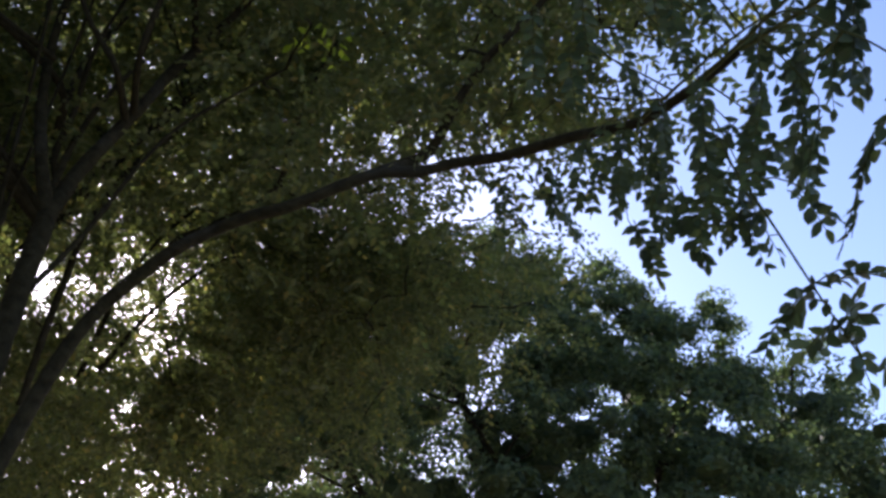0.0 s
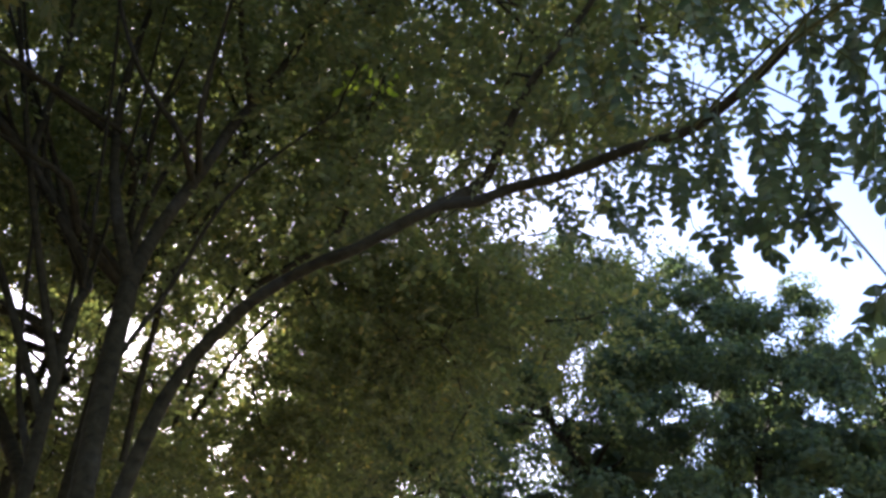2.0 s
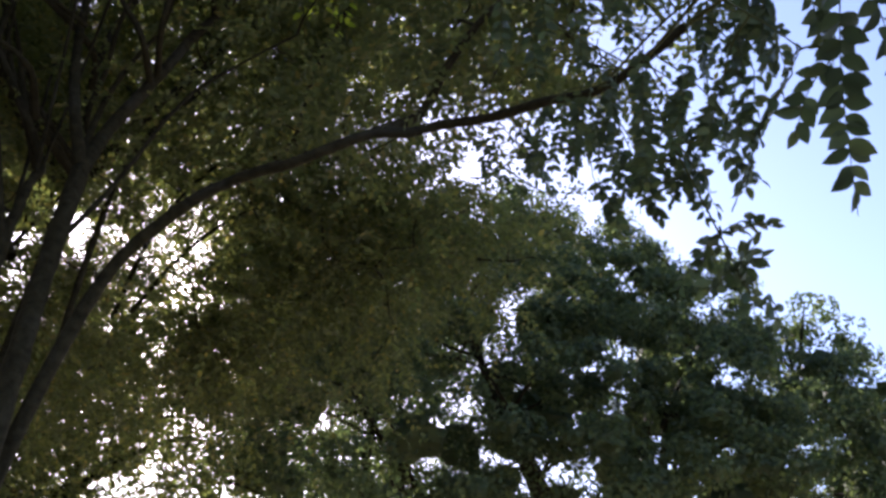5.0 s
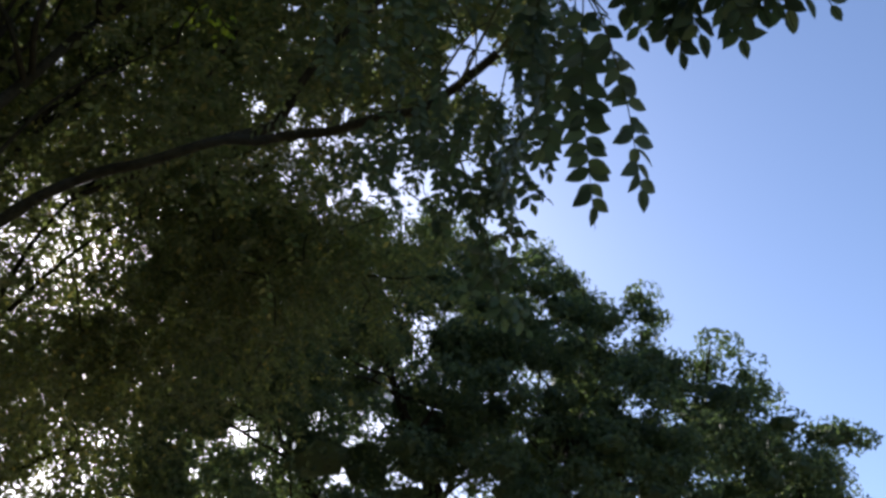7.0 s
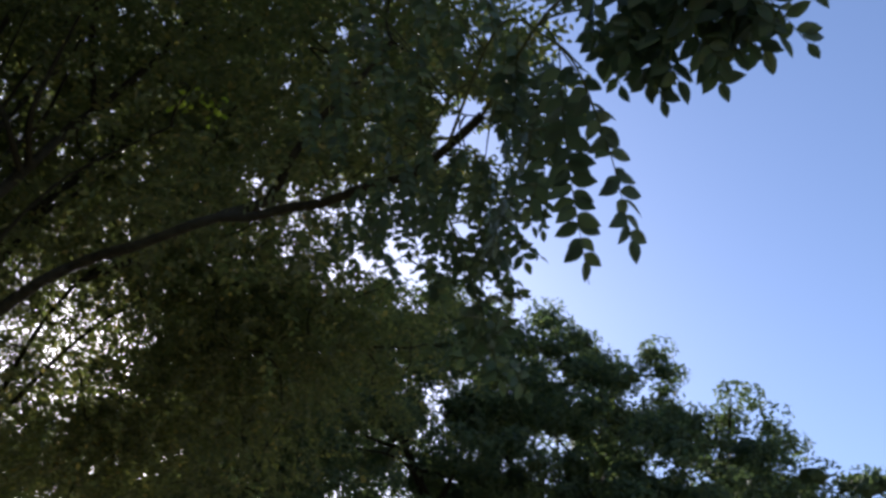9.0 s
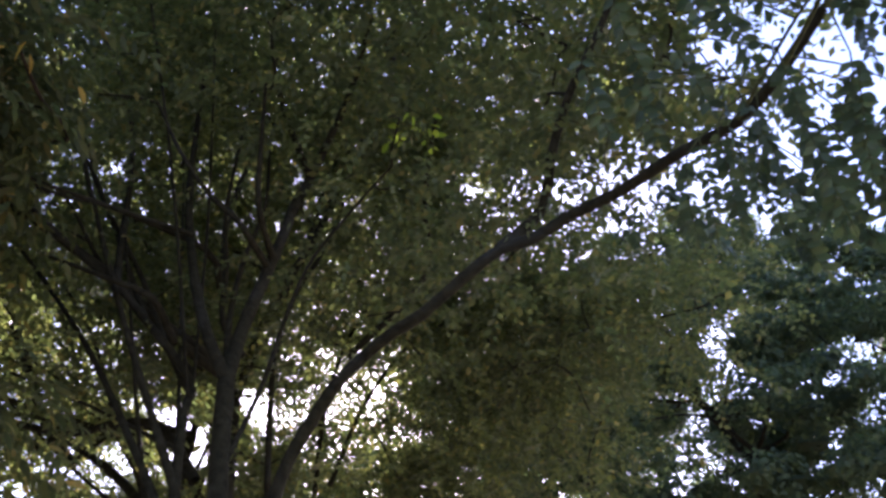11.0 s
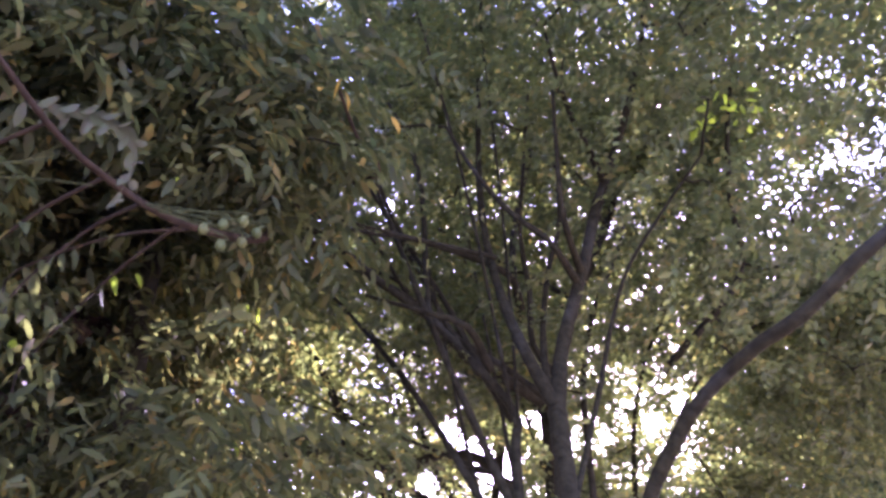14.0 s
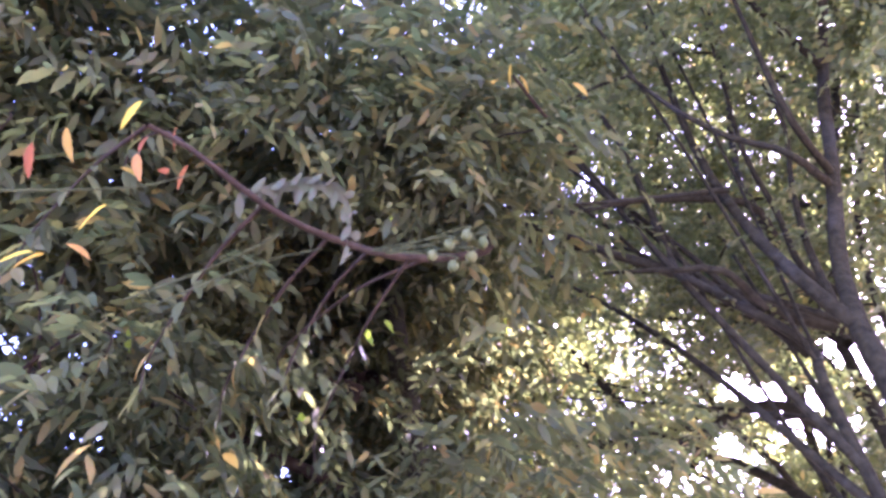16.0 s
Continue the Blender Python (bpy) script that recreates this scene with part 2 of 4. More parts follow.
# ---- the many-stemmed fruit tree, overhead ----
fruit_tree = thing("fruit_tree", (-2.0, 3.75, 0.0), "many-stemmed fruit tree with feathery green leaves against the light", "tree")
STEMS = {  # points, thick end, thin end
    "trunk": ([(-1.45, 2.95, -0.10), (-1.56, 3.00, 2.20), (-1.70, 3.05, 3.60), (-1.75, 3.08, 4.20)], 0.052, 0.042),
    "right": ([(-1.75, 3.08, 4.20), (-1.74, 3.14, 4.52), (-1.65, 3.12, 4.74), (-1.53, 3.08, 4.99), (-1.45, 3.07, 5.23), (-1.38, 3.09, 5.44), (-1.20, 3.03, 5.75), (-1.05, 2.95, 6.00), (-0.85, 2.75, 6.30)], 0.04, 0.015),
    "middle": ([(-1.75, 3.08, 4.20), (-1.82, 2.96, 4.45), (-1.94, 2.96, 4.83), (-2.00, 2.90, 5.27), (-1.97, 2.80, 5.70), (-1.85, 2.62, 6.25)], 0.033, 0.013),
    "left": ([(-1.75, 3.30, -0.10), (-1.90, 3.25, 2.00), (-2.00, 3.15, 3.95), (-2.03, 3.20, 4.33), (-2.18, 2.98, 4.61), (-2.25, 2.79, 4.73), (-2.36, 2.56, 4.83), (-2.47, 2.26, 4.95), (-2.62, 1.96, 5.00), (-2.74, 1.71, 4.99)], 0.05, 0.014),
    "upright": ([(-1.60, 3.10, 4.86), (-1.55, 2.81, 4.82), (-1.60, 2.75, 4.91), (-1.69, 2.65, 5.01), (-1.78, 2.49, 5.20), (-1.85, 2.34, 5.44)], 0.02, 0.008),
    "steep": ([(-1.57, 3.09, 4.90), (-1.48, 2.77, 4.95), (-1.42, 2.64, 5.19), (-1.33, 2.48, 5.51)], 0.02, 0.008),
    "parallel": ([(-1.69, 3.05, 3.75), (-1.64, 3.19, 4.17), (-1.54, 3.14, 4.37), (-1.46, 3.09, 4.53), (-1.32, 3.05, 4.78), (-1.08, 3.02, 5.02), (-0.86, 3.00, 5.22)], 0.014, 0.006),
    "crook": ([(-2.10, 3.10, 4.55), (-2.04, 2.82, 4.60), (-2.16, 2.68, 4.64), (-2.41, 2.50, 4.74)], 0.024, 0.008),
    "riser": ([(-0.32, 2.63, 4.11), (-0.13, 2.67, 4.29), (-0.05, 2.54, 4.40), (0.09, 2.39, 4.57), (0.26, 2.25, 4.70), (0.40, 2.11, 4.81)], 0.026, 0.01),
    "outer": ([(-1.61, 4.12, 4.95), (-1.05, 4.01, 5.30), (-0.92, 3.74, 5.62), (-0.78, 3.53, 5.95), (-0.59, 3.42, 6.42)], 0.025, 0.01),
    "spur": ([(-1.38, 3.09, 5.44), (-1.36, 2.89, 5.50), (-1.36, 2.73, 5.60), (-1.34, 2.55, 5.78), (-1.31, 2.42, 5.98)], 0.02, 0.008),
    "low_left": ([(-2.34, 3.77, 4.15), (-2.59, 3.75, 4.52), (-2.83, 3.67, 4.58), (-3.13, 3.57, 4.54), (-3.62, 3.25, 4.67)], 0.035, 0.013),
    "low_bow": ([(-2.38, 3.84, 3.60), (-3.05, 4.15, 4.41), (-3.39, 3.95, 4.72), (-3.72, 3.72, 4.99), (-4.19, 3.47, 5.00)], 0.04, 0.014),
    "second": ([(-2.58, 4.50, -0.10), (-2.78, 4.58, 2.11), (-3.08, 4.66, 4.45), (-3.02, 4.63, 5.05), (-3.00, 4.62, 5.46), (-3.13, 4.45, 5.75), (-3.36, 4.12, 6.09), (-3.55, 3.68, 6.42)], 0.06, 0.02),
    "third": ([(-2.27, 4.16, -0.10), (-2.32, 4.15, 2.30), (-2.37, 4.13, 4.60), (-2.37, 4.14, 4.96), (-2.20, 4.17, 5.56), (-1.89, 4.21, 6.24), (-1.54, 4.15, 6.92), (-1.34, 4.15, 7.60)], 0.055, 0.018),
    "fourth": ([(-2.16, 3.76, 4.63), (-2.21, 3.77, 4.83), (-2.23, 3.66, 5.24), (-2.20, 3.52, 5.79), (-1.99, 3.43, 6.41), (-1.82, 3.26, 6.78)], 0.03, 0.012),
    "bow": ([(-3.03, 4.63, 5.03), (-3.20, 4.50, 5.07), (-3.42, 4.34, 5.06), (-3.74, 4.23, 4.82), (-3.94, 3.76, 5.00), (-4.26, 3.33, 4.86)], 0.035, 0.013),
    "level": ([(-2.07, 3.37, 5.10), (-2.01, 3.12, 5.15), (-2.22, 2.62, 5.10), (-2.35, 2.32, 4.99), (-2.43, 1.99, 4.91)], 0.022, 0.009),
    "far_low": ([(-3.31, 5.01, 5.23), (-3.65, 4.55, 5.17), (-3.83, 4.13, 5.13), (-4.13, 3.64, 4.96), (-4.36, 3.10, 4.78)], 0.035, 0.013),
    "far_up": ([(-4.01, 4.63, 5.02), (-4.11, 4.37, 5.27), (-4.14, 3.98, 5.71), (-4.18, 3.69, 5.95), (-4.26, 3.39, 6.11)], 0.045, 0.018),
    "cross": ([(-2.05, 3.57, 4.58), (-2.20, 3.28, 4.69), (-2.30, 2.98, 4.81), (-2.40, 2.66, 4.89), (-2.51, 2.32, 4.93), (-2.60, 2.04, 4.91)], 0.034, 0.013),
    "long": ([(-1.72, 3.30, -0.10), (-1.70, 3.25, 2.20), (-1.50, 3.10, 3.45), (-1.20, 2.95, 3.85), (-0.89, 2.79, 3.95), (-0.66, 2.69, 3.96), (-0.48, 2.66, 4.05), (-0.32, 2.63, 4.11), (-0.18, 2.60, 4.09), (-0.04, 2.57, 4.12), (0.15, 2.47, 4.07), (0.36, 2.25, 3.95), (0.51, 2.12, 3.87), (0.64, 1.98, 3.87), (0.76, 1.85, 3.91)], 0.048, 0.017),
    "thin_right": ([(-2.20, 4.34, 3.97), (-2.16, 4.22, 4.28), (-2.09, 4.07, 4.60), (-2.03, 3.97, 4.96), (-1.89, 3.93, 5.40), (-1.73, 4.00, 5.80), (-1.60, 4.02, 6.22)], 0.022, 0.01),
    "thin_sun": ([(-2.27, 5.04, 4.57), (-2.14, 4.90, 5.13), (-1.95, 4.80, 5.55), (-1.74, 4.82, 5.95), (-1.53, 4.74, 6.41)], 0.02, 0.009),
    "thin_bow": ([(-2.16, 5.05, 4.63), (-1.95, 5.02, 5.06), (-1.69, 4.93, 5.33), (-1.47, 4.96, 5.56), (-1.19, 5.03, 5.72)], 0.018, 0.008),
    "thin_left": ([(-3.00, 4.29, 4.20), (-3.01, 4.15, 4.48), (-3.07, 3.96, 4.69), (-3.13, 3.84, 4.98), (-3.19, 3.65, 5.31), (-3.36, 3.48, 5.64)], 0.022, 0.009),
    "rise": ([(-2.07, 3.24, 4.33), (-2.17, 3.11, 4.60), (-2.27, 2.98, 4.92), (-2.34, 2.80, 5.14), (-2.43, 2.66, 5.41), (-2.50, 2.47, 5.80)], 0.02, 0.008),
    "inner": ([(-1.87, 3.23, 4.43), (-1.85, 3.19, 4.76), (-1.78, 3.16, 5.08), (-1.68, 3.14, 5.38), (-1.64, 3.06, 5.77)], 0.02, 0.009),
    "sweep": ([(-1.96, 3.40, 4.50), (-2.11, 3.20, 4.65), (-2.27, 2.98, 4.77), (-2.37, 2.76, 4.91), (-2.39, 2.59, 5.04), (-2.41, 2.43, 5.14)], 0.02, 0.008),
    "uplift": ([(-1.91, 3.45, 4.62), (-1.97, 3.30, 4.77), (-1.92, 3.20, 5.03), (-1.87, 3.05, 5.32), (-1.76, 2.93, 5.68), (-1.63, 2.80, 6.11)], 0.018, 0.007),
    "reach": ([(-1.91, 2.87, 5.01), (-2.12, 2.58, 5.00), (-2.29, 2.23, 4.93), (-2.41, 1.94, 4.88), (-2.46, 1.77, 4.80)], 0.015, 0.006),
    "twiggy": ([(-2.31, 3.61, 4.70), (-2.42, 3.40, 4.88), (-2.53, 3.18, 5.05), (-2.62, 2.99, 5.27), (-2.81, 2.82, 5.39)], 0.02, 0.008),
}
stem_lines = {}
for kind_of, (points, thick, thin) in STEMS.items():
    line = spline(points, 0.07)
    stem_lines[kind_of] = line
    name = "trunk" if kind_of in ("trunk", "left", "second", "third", "long") else "limb"
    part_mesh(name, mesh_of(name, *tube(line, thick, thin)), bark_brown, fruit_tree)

for k in range(26):
    foot = stem_lines[("left", "second", "third")[k % 3]]
    a = foot[int(len(foot) * rng.uniform(0.55, 0.85))]
    lean = rng.normal(0, 1, 2) * (1.1, 0.7)
    to = a + (lean[0] - 0.9, lean[1] - 0.3, rng.uniform(1.6, 3.0))
    line = spline([a, a * 0.6 + to * 0.4 + rng.normal(0, 0.08, 3), to], 0.08)
    stem_lines["fan%d" % k] = line
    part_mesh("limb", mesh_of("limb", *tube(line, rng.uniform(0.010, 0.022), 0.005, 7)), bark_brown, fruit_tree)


def keep_open(p, gaps, ragged=0.1):
    """Which points stay outside gaps cut to fit the camera's view, each (camera place as tip, way, half angle in
    degrees); a few points stay inside.
    """
    ok = np.ones(len(p), bool)
    for at, way, angle in gaps:
        d = unit(p - np.asarray(at, float))
        ok &= (d @ unit(np.asarray(way, float)) < math.cos(radians(angle))) | (rng.random(len(p)) < ragged)
    return ok


def heading(az, el):
    """The way that lies az degrees to the left of +y and el degrees up."""
    a, e = radians(az), radians(el)
    return (-math.sin(a) * math.cos(e), math.cos(a) * math.cos(e), math.sin(e))


def sight_cones(tip, rows):
    return [(tip, heading(az, el), angle) for az, el, angle in rows]


def thinned(p, foot, way, radius, keep, start=-99.0):
    """Fewer points along a shaft of light, from start metres beyond its foot on."""
    d = p - np.asarray(foot, float)
    w = np.asarray(way, float)
    along = d @ w
    off = np.linalg.norm(d - along[:, None] * w, axis=1)
    return (off > radius) | (along < start) | (rng.random(len(p)) < keep)


def ball(n):
    v = unit(rng.normal(size=(n, 3)))
    return v * rng.uniform(0, 1, (n, 1)) ** (1 / 3)


def branching(targets, lines, thick):
    """Boughs that fork: each target joins the nearest limb or bough already grown."""
    grown = np.vstack([line[len(line) // 4:] for line in lines])
    order = np.argsort([np.linalg.norm(grown - p, axis=1).min() for p in targets])
    wood = []
    for p in np.asarray(targets)[order]:
        d = np.linalg.norm(grown - p, axis=1)
        k = int((d + 0.3 * np.maximum(grown[:, 2] - p[2], 0)).argmin())
        a = grown[k]
        gap = d[k]
        line = spline([a, a * 0.6 + p * 0.4 + rng.normal(0, 0.1, 3) * gap, a * 0.25 + p * 0.75 + rng.normal(0, 0.1, 3) * gap, p], 0.1)
        r = thick * min(1.0, 0.45 + 0.4 * gap)
        wood.append(tube(line, r, r * 0.45, 5, 0.03))
        grown = np.vstack([grown, line])
    return wood


def leafy(targets, lines, material, tree, per, frond_len, count, leaf_len, leaf_wid, reach=0.5, thick=0.014, hollow=None, droop=0.35, shape="far", bare=None):
    """Boughs from the nearest limbs to each target point, with fronds along their outer parts; bare tells which single leaves stay."""
    at, way = [], []
    for p in targets:
        a = nearest_on(lines, p)
        mid = (a + p) / 2 + rng.normal(0, 0.12, 3) + (0, 0, 0.12)
        line = spline([a, mid, p, p + unit(p - mid) * 0.3 + rng.normal(0, 0.06, 3)], 0.12)
        m = rng.integers(int(len(line) * 0.35), len(line), per)
        q = line[m] + rng.normal(0, 0.06, (per, 3))
        twig = rng.normal(0, 1, (per, 3)) * (1, 1, 0.6) + unit(p - a) * 0.4
        q = q + unit(twig) * rng.uniform(0, reach, (per, 1))
        at.append(q)
        way.append(twig)
    wood = branching(targets, lines, thick)
    at, way = np.vstack(at), np.vstack(way)
    if hollow is not None:
        ok = hollow(at)
        at, way = at[ok], way[ok]
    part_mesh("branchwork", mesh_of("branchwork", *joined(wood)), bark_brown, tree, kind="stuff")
    f = fronds(at, way, rng.uniform(0.75, 1.2, len(at)) * frond_len, count, leaf_len, leaf_wid, droop)
    if bare is not None:
        ok = bare(f[0])
        f = [a[ok] for a in f]
    part_mesh("crown", mesh_of("crown", *leaves(*f, shape)), material, tree, kind="stuff")


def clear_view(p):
    """Leaves cleared by distance from the camera's place, to fit its view: they lie above and behind the limbs."""
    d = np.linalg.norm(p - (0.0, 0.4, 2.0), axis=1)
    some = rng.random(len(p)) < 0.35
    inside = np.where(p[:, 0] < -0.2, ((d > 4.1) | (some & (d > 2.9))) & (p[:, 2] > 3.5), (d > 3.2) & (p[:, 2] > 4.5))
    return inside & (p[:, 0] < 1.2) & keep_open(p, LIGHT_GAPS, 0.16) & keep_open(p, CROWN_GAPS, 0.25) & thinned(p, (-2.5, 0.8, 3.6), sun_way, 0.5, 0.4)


# Gap directions are pixel bearings from camera places, shaped to fit the view.
CROWN_GAPS = sight_cones((0.45, 0.15, 1.55), ((9.4, 25.0, 1.20), (6.3, 24.7, 1.00), (1.1, 25.0, 0.90), (4.0, 26.5, 0.80), (-0.5, 26.7, 0.80), (1.7, 23.1, 0.90), (7.5, 22.6, 0.80), (12.3, 21.8, 0.60), (4.1, 22.1, 0.38), (-8.5, 36.5, 0.19), (0.1, 31.5, 0.19), (-28.0, 25.8, 0.22), (-30.2, 26.3, 0.22), (6.2, 30.9, 0.19), (16.3, 28.1, 0.22), (17.2, 30.7, 0.21)))
CROWN_GAPS += sight_cones((-0.21, 0.44, 1.91), ((-15.3, 28.0, 0.18), (-16.7, 25.8, 0.18), (-18.3, 27.0, 0.15), (1.3, 29.8, 0.15), (-6.3, 30.5, 0.18), (0.7, 24.3, 0.24), (-3.2, 26.4, 0.18), (-6.7, 28.5, 0.18), (4.4, 25.6, 0.18), (7.8, 27.9, 0.15), (9.8, 27.1, 0.18), (-8.8, 33.9, 0.12)))
CROWN_GAPS += sight_cones((-0.28, 0.65, 2.42), ((6.1, 31.8, 0.18), (7.6, 27.6, 0.21), (8.1, 30.8, 0.15), (10.6, 27.1, 0.18), (-6.0, 33.4, 0.21), (-9.3, 29.6, 0.30), (-3.8, 23.8, 0.36), (-6.1, 25.1, 0.24), (-2.4, 25.5, 0.24), (-8.7, 26.8, 0.24), (-3.0, 38.5, 0.21), (0.9, 23.8, 0.24)))
LIGHT_GAPS = (
    sight_cones((-0.4, 0.57, 2.38), (
        (26.7, 30.4, 1.1), (32.4, 27.5, 1.2), (34.5, 29.7, 0.6), (39.3, 25.3, 0.7), (18.3, 33.1, 0.8), (17.9, 30.3, 0.7), (32.7, 28.9, 1.0), (27.7, 31.3, 0.6), (34.6, 29.2, 0.8), (20.6, 31.4, 0.7), (30.0, 29.0, 0.5),
        (21.4, 30.6, 0.8), (19.1, 30.5, 0.6), (23.6, 27.6, 1.2), (18.2, 27.6, 1.0), (34.2, 28.5, 1.5), (33.6, 26.8, 1.2), (27.6, 29.4, 1.0), (38.2, 26.6, 1.3), (43.1, 25.9,
        1.2), (47.7, 24.2, 1.2), (37.2, 31.1, 0.5), (42.7, 26.6, 1.1), (23.7, 30.4, 0.8), (20.2, 25.2, 1.2), (23.8, 33.9, 0.7), (26.7, 33.4, 0.7), (40.5,
        26.4, 1.1), (46.0, 23.3, 1.4), (51.5, 23.4, 1.4), (54.0, 22.2, 1.0), (5.4, 43.5, 0.94), (-1.2, 43.4, 1.01), (-4.4, 43.4, 0.86), (1.7, 45.7, 0.65), (6.5,
        44.9, 1.0), (-14.0, 45.2, 0.86), (-13.6, 42.9, 1.30), (-11.8, 43.8, 1.15), (-7.1, 30.0, 1.2), (-4.7, 26.1, 1.2), (-11.8, 29.9, 1.0)))
    + sight_cones((-0.21, 0.42, 1.92), (
        (20.3, 30.9, 0.8), (19.0, 33.3, 0.7), (15.8, 36.5, 0.45), (20.8, 37.0, 0.50), (17.4, 39.6, 0.50), (21.6, 27.1, 0.7), (24.2, 27.5, 0.8), (36.6, 35.9,
        0.3), (36.8, 34.7, 0.3), (0.3, 51.4, 0.8), (-13.5, 51.5, 0.9), (2.5, 42.0, 0.6), (-4.4, 56.4, 0.6), (-29.7, 51.9, 1.0), (-11.1, 52.2, 0.8), (8.0,
        49.8, 0.5), (23.1, 36.3, 0.6), (14.6, 41.5, 0.6), (43.0, 47.4, 0.25), (43.1, 50.7, 0.25), (42.9, 45.0, 0.30), (36.7, 49.6, 0.15), (38.2, 45.5, 0.17), (39.4, 51.2, 0.15), (39.2, 39.5, 0.35), (37.2, 36.3, 0.35), (45.6, 47.9, 0.80), (33.9, 36.8, 0.60), (30.1, 42.6, 0.60), (25.3, 39.1, 0.80), (28.9, 36.8, 0.60), (31.2, 28.6, 0.90), (30.1, 26.6, 0.70), (25.6, 27.7, 0.70), (23.7, 28.3, 0.60), (17.8, 39.4, 0.70), (20.5, 37.8, 0.70), (17.2, 36.2, 0.60), (26.6, 46.2, 0.40), (19.6, 52.0, 0.50), (17.6, 46.8, 0.50), (2.9, 42.2, 0.50)))
    + sight_cones((0.45, 0.12, 1.57), (
        (26.5, 34.4, 0.45), (23.2, 31.4, 0.54), (26.2, 28.0, 0.48), (26.2, 25.0, 0.48), (27.8, 23.1, 0.42), (11.5, 29.8, 0.4), (8.8, 48.2, 0.8), (0.7, 45.5, 1.0),
        (25.9, 46.9, 0.5), (31.8, 36.6, 0.6), (28.3, 35.7, 0.40), (16.8, 54.2, 0.7), (20.3, 50.3, 0.8), (17.0, 47.8, 0.9), (8.8, 46.8, 1.0), (27.9, 37.0, 0.40),
        (24.0, 31.7, 0.40), (21.9, 35.1, 0.6), (9.5, 57.7, 0.8), (1.7, 46.8, 1.50), (4.5, 48.1, 1.10), (7.9, 47.5, 0.80), (11.0, 44.8, 0.70), (2.3, 56.5, 0.50), (-7.7, 58.7, 0.90), (-4.4, 55.9, 0.80), (-14.8, 59.9, 0.80), (-20.5, 57.3, 1.00), (13.5, 53.0, 0.40), (7.5, 40.9, 0.50), (4.9, 46.4, 1.60), (1.1, 44.3, 2.20), (-1.3, 46.9, 2.00), (-4.1, 44.0, 2.40), (-7.4, 47.1, 2.20), (-9.9, 43.4, 2.30), (-6.5, 52.6, 1.50), (4.2, 42.7, 1.30), (-13.3, 40.9, 2.20), (-16.7, 42.9, 2.50), (-10.9, 51.2, 1.50), (-1.5, 42.1, 1.20)))
)
BARE = sight_cones((-0.51, 0.54, 2.42), ((33.1, 28.6, 1.00), (30.5, 28.9, 0.90), (27.4, 31.1, 1.10), (26.5, 29.7, 0.80), (34.7, 29.9, 0.60), (33.7, 29.2, 1.50), (35.9, 30.8, 1.00), (31.8, 28.2, 1.00), (27.6, 31.4, 0.90), (37.6, 27.3, 0.80), (42.0, 27.6, 0.70), (16.3, 31.4, 0.90), (18.6, 30.9, 0.60), (23.1, 30.1, 0.50), (29.1, 31.6, 0.80), (18.4, 39.9, 0.40), (16.4, 40.1, 0.40)))
BARE += sight_cones((-0.21, 0.44, 1.92), ((45.0, 48.2, 0.45), (42.8, 50.3, 0.30), (41.7, 45.5, 0.35), (40.2, 48.1, 0.25), (38.7, 52.7, 0.20), (41.5, 42.7, 0.30), (37.4, 49.8, 0.20), (33.3, 51.9, 0.20), (37.5, 46.2, 0.20)))
BARE += sight_cones((0.45, 0.13, 1.58), ((-6.5, 52.6, 1.60), (-10.3, 51.6, 1.20), (-5.1, 51.1, 0.90), (-8.1, 54.0, 1.10), (14.3, 54.5, 0.45), (14.9, 53.1, 0.35), (4.3, 55.9, 0.30), (8.5, 58.8, 0.45), (15.2, 50.2, 0.35), (9.9, 52.5, 0.35), (15.0, 47.3, 0.50), (-11.6, 58.8, 0.50), (12.1, 52.9, 0.30), (11.6, 47.7, 0.40), (5.8, 48.3, 0.40), (-2.0, 60.0, 0.25), (4.1, 51.0, 0.20), (-6.5, 52.6, 0.80), (-9.6, 51.6, 0.60), (-8.1, 54.0, 0.70), (-4.5, 55.1, 0.60), (4.1, 46.9, 0.70), (1.1, 44.3, 1.20), (-1.4, 46.3, 0.80), (-4.2, 43.2, 0.90), (-5.4, 47.8, 0.80), (-6.9, 45.0, 0.70), (-9.9, 43.0, 1.20), (-1.5, 42.1, 0.70), (4.3, 43.1, 0.60), (-21.1, 56.8, 0.70), (-17.4, 56.3, 0.50), (-7.8, 58.4, 0.60), (5.6, 59.2, 0.30), (10.8, 54.4, 0.25), (14.1, 51.7, 0.25), (11.2, 48.1, 0.25), (8.0, 39.2, 0.30), (3.8, 52.3, 0.25), (1.0, 59.4, 0.25), (7.3, 56.2, 0.20), (6.2, 42.0, 0.40), (10.5, 42.0, 0.25)))
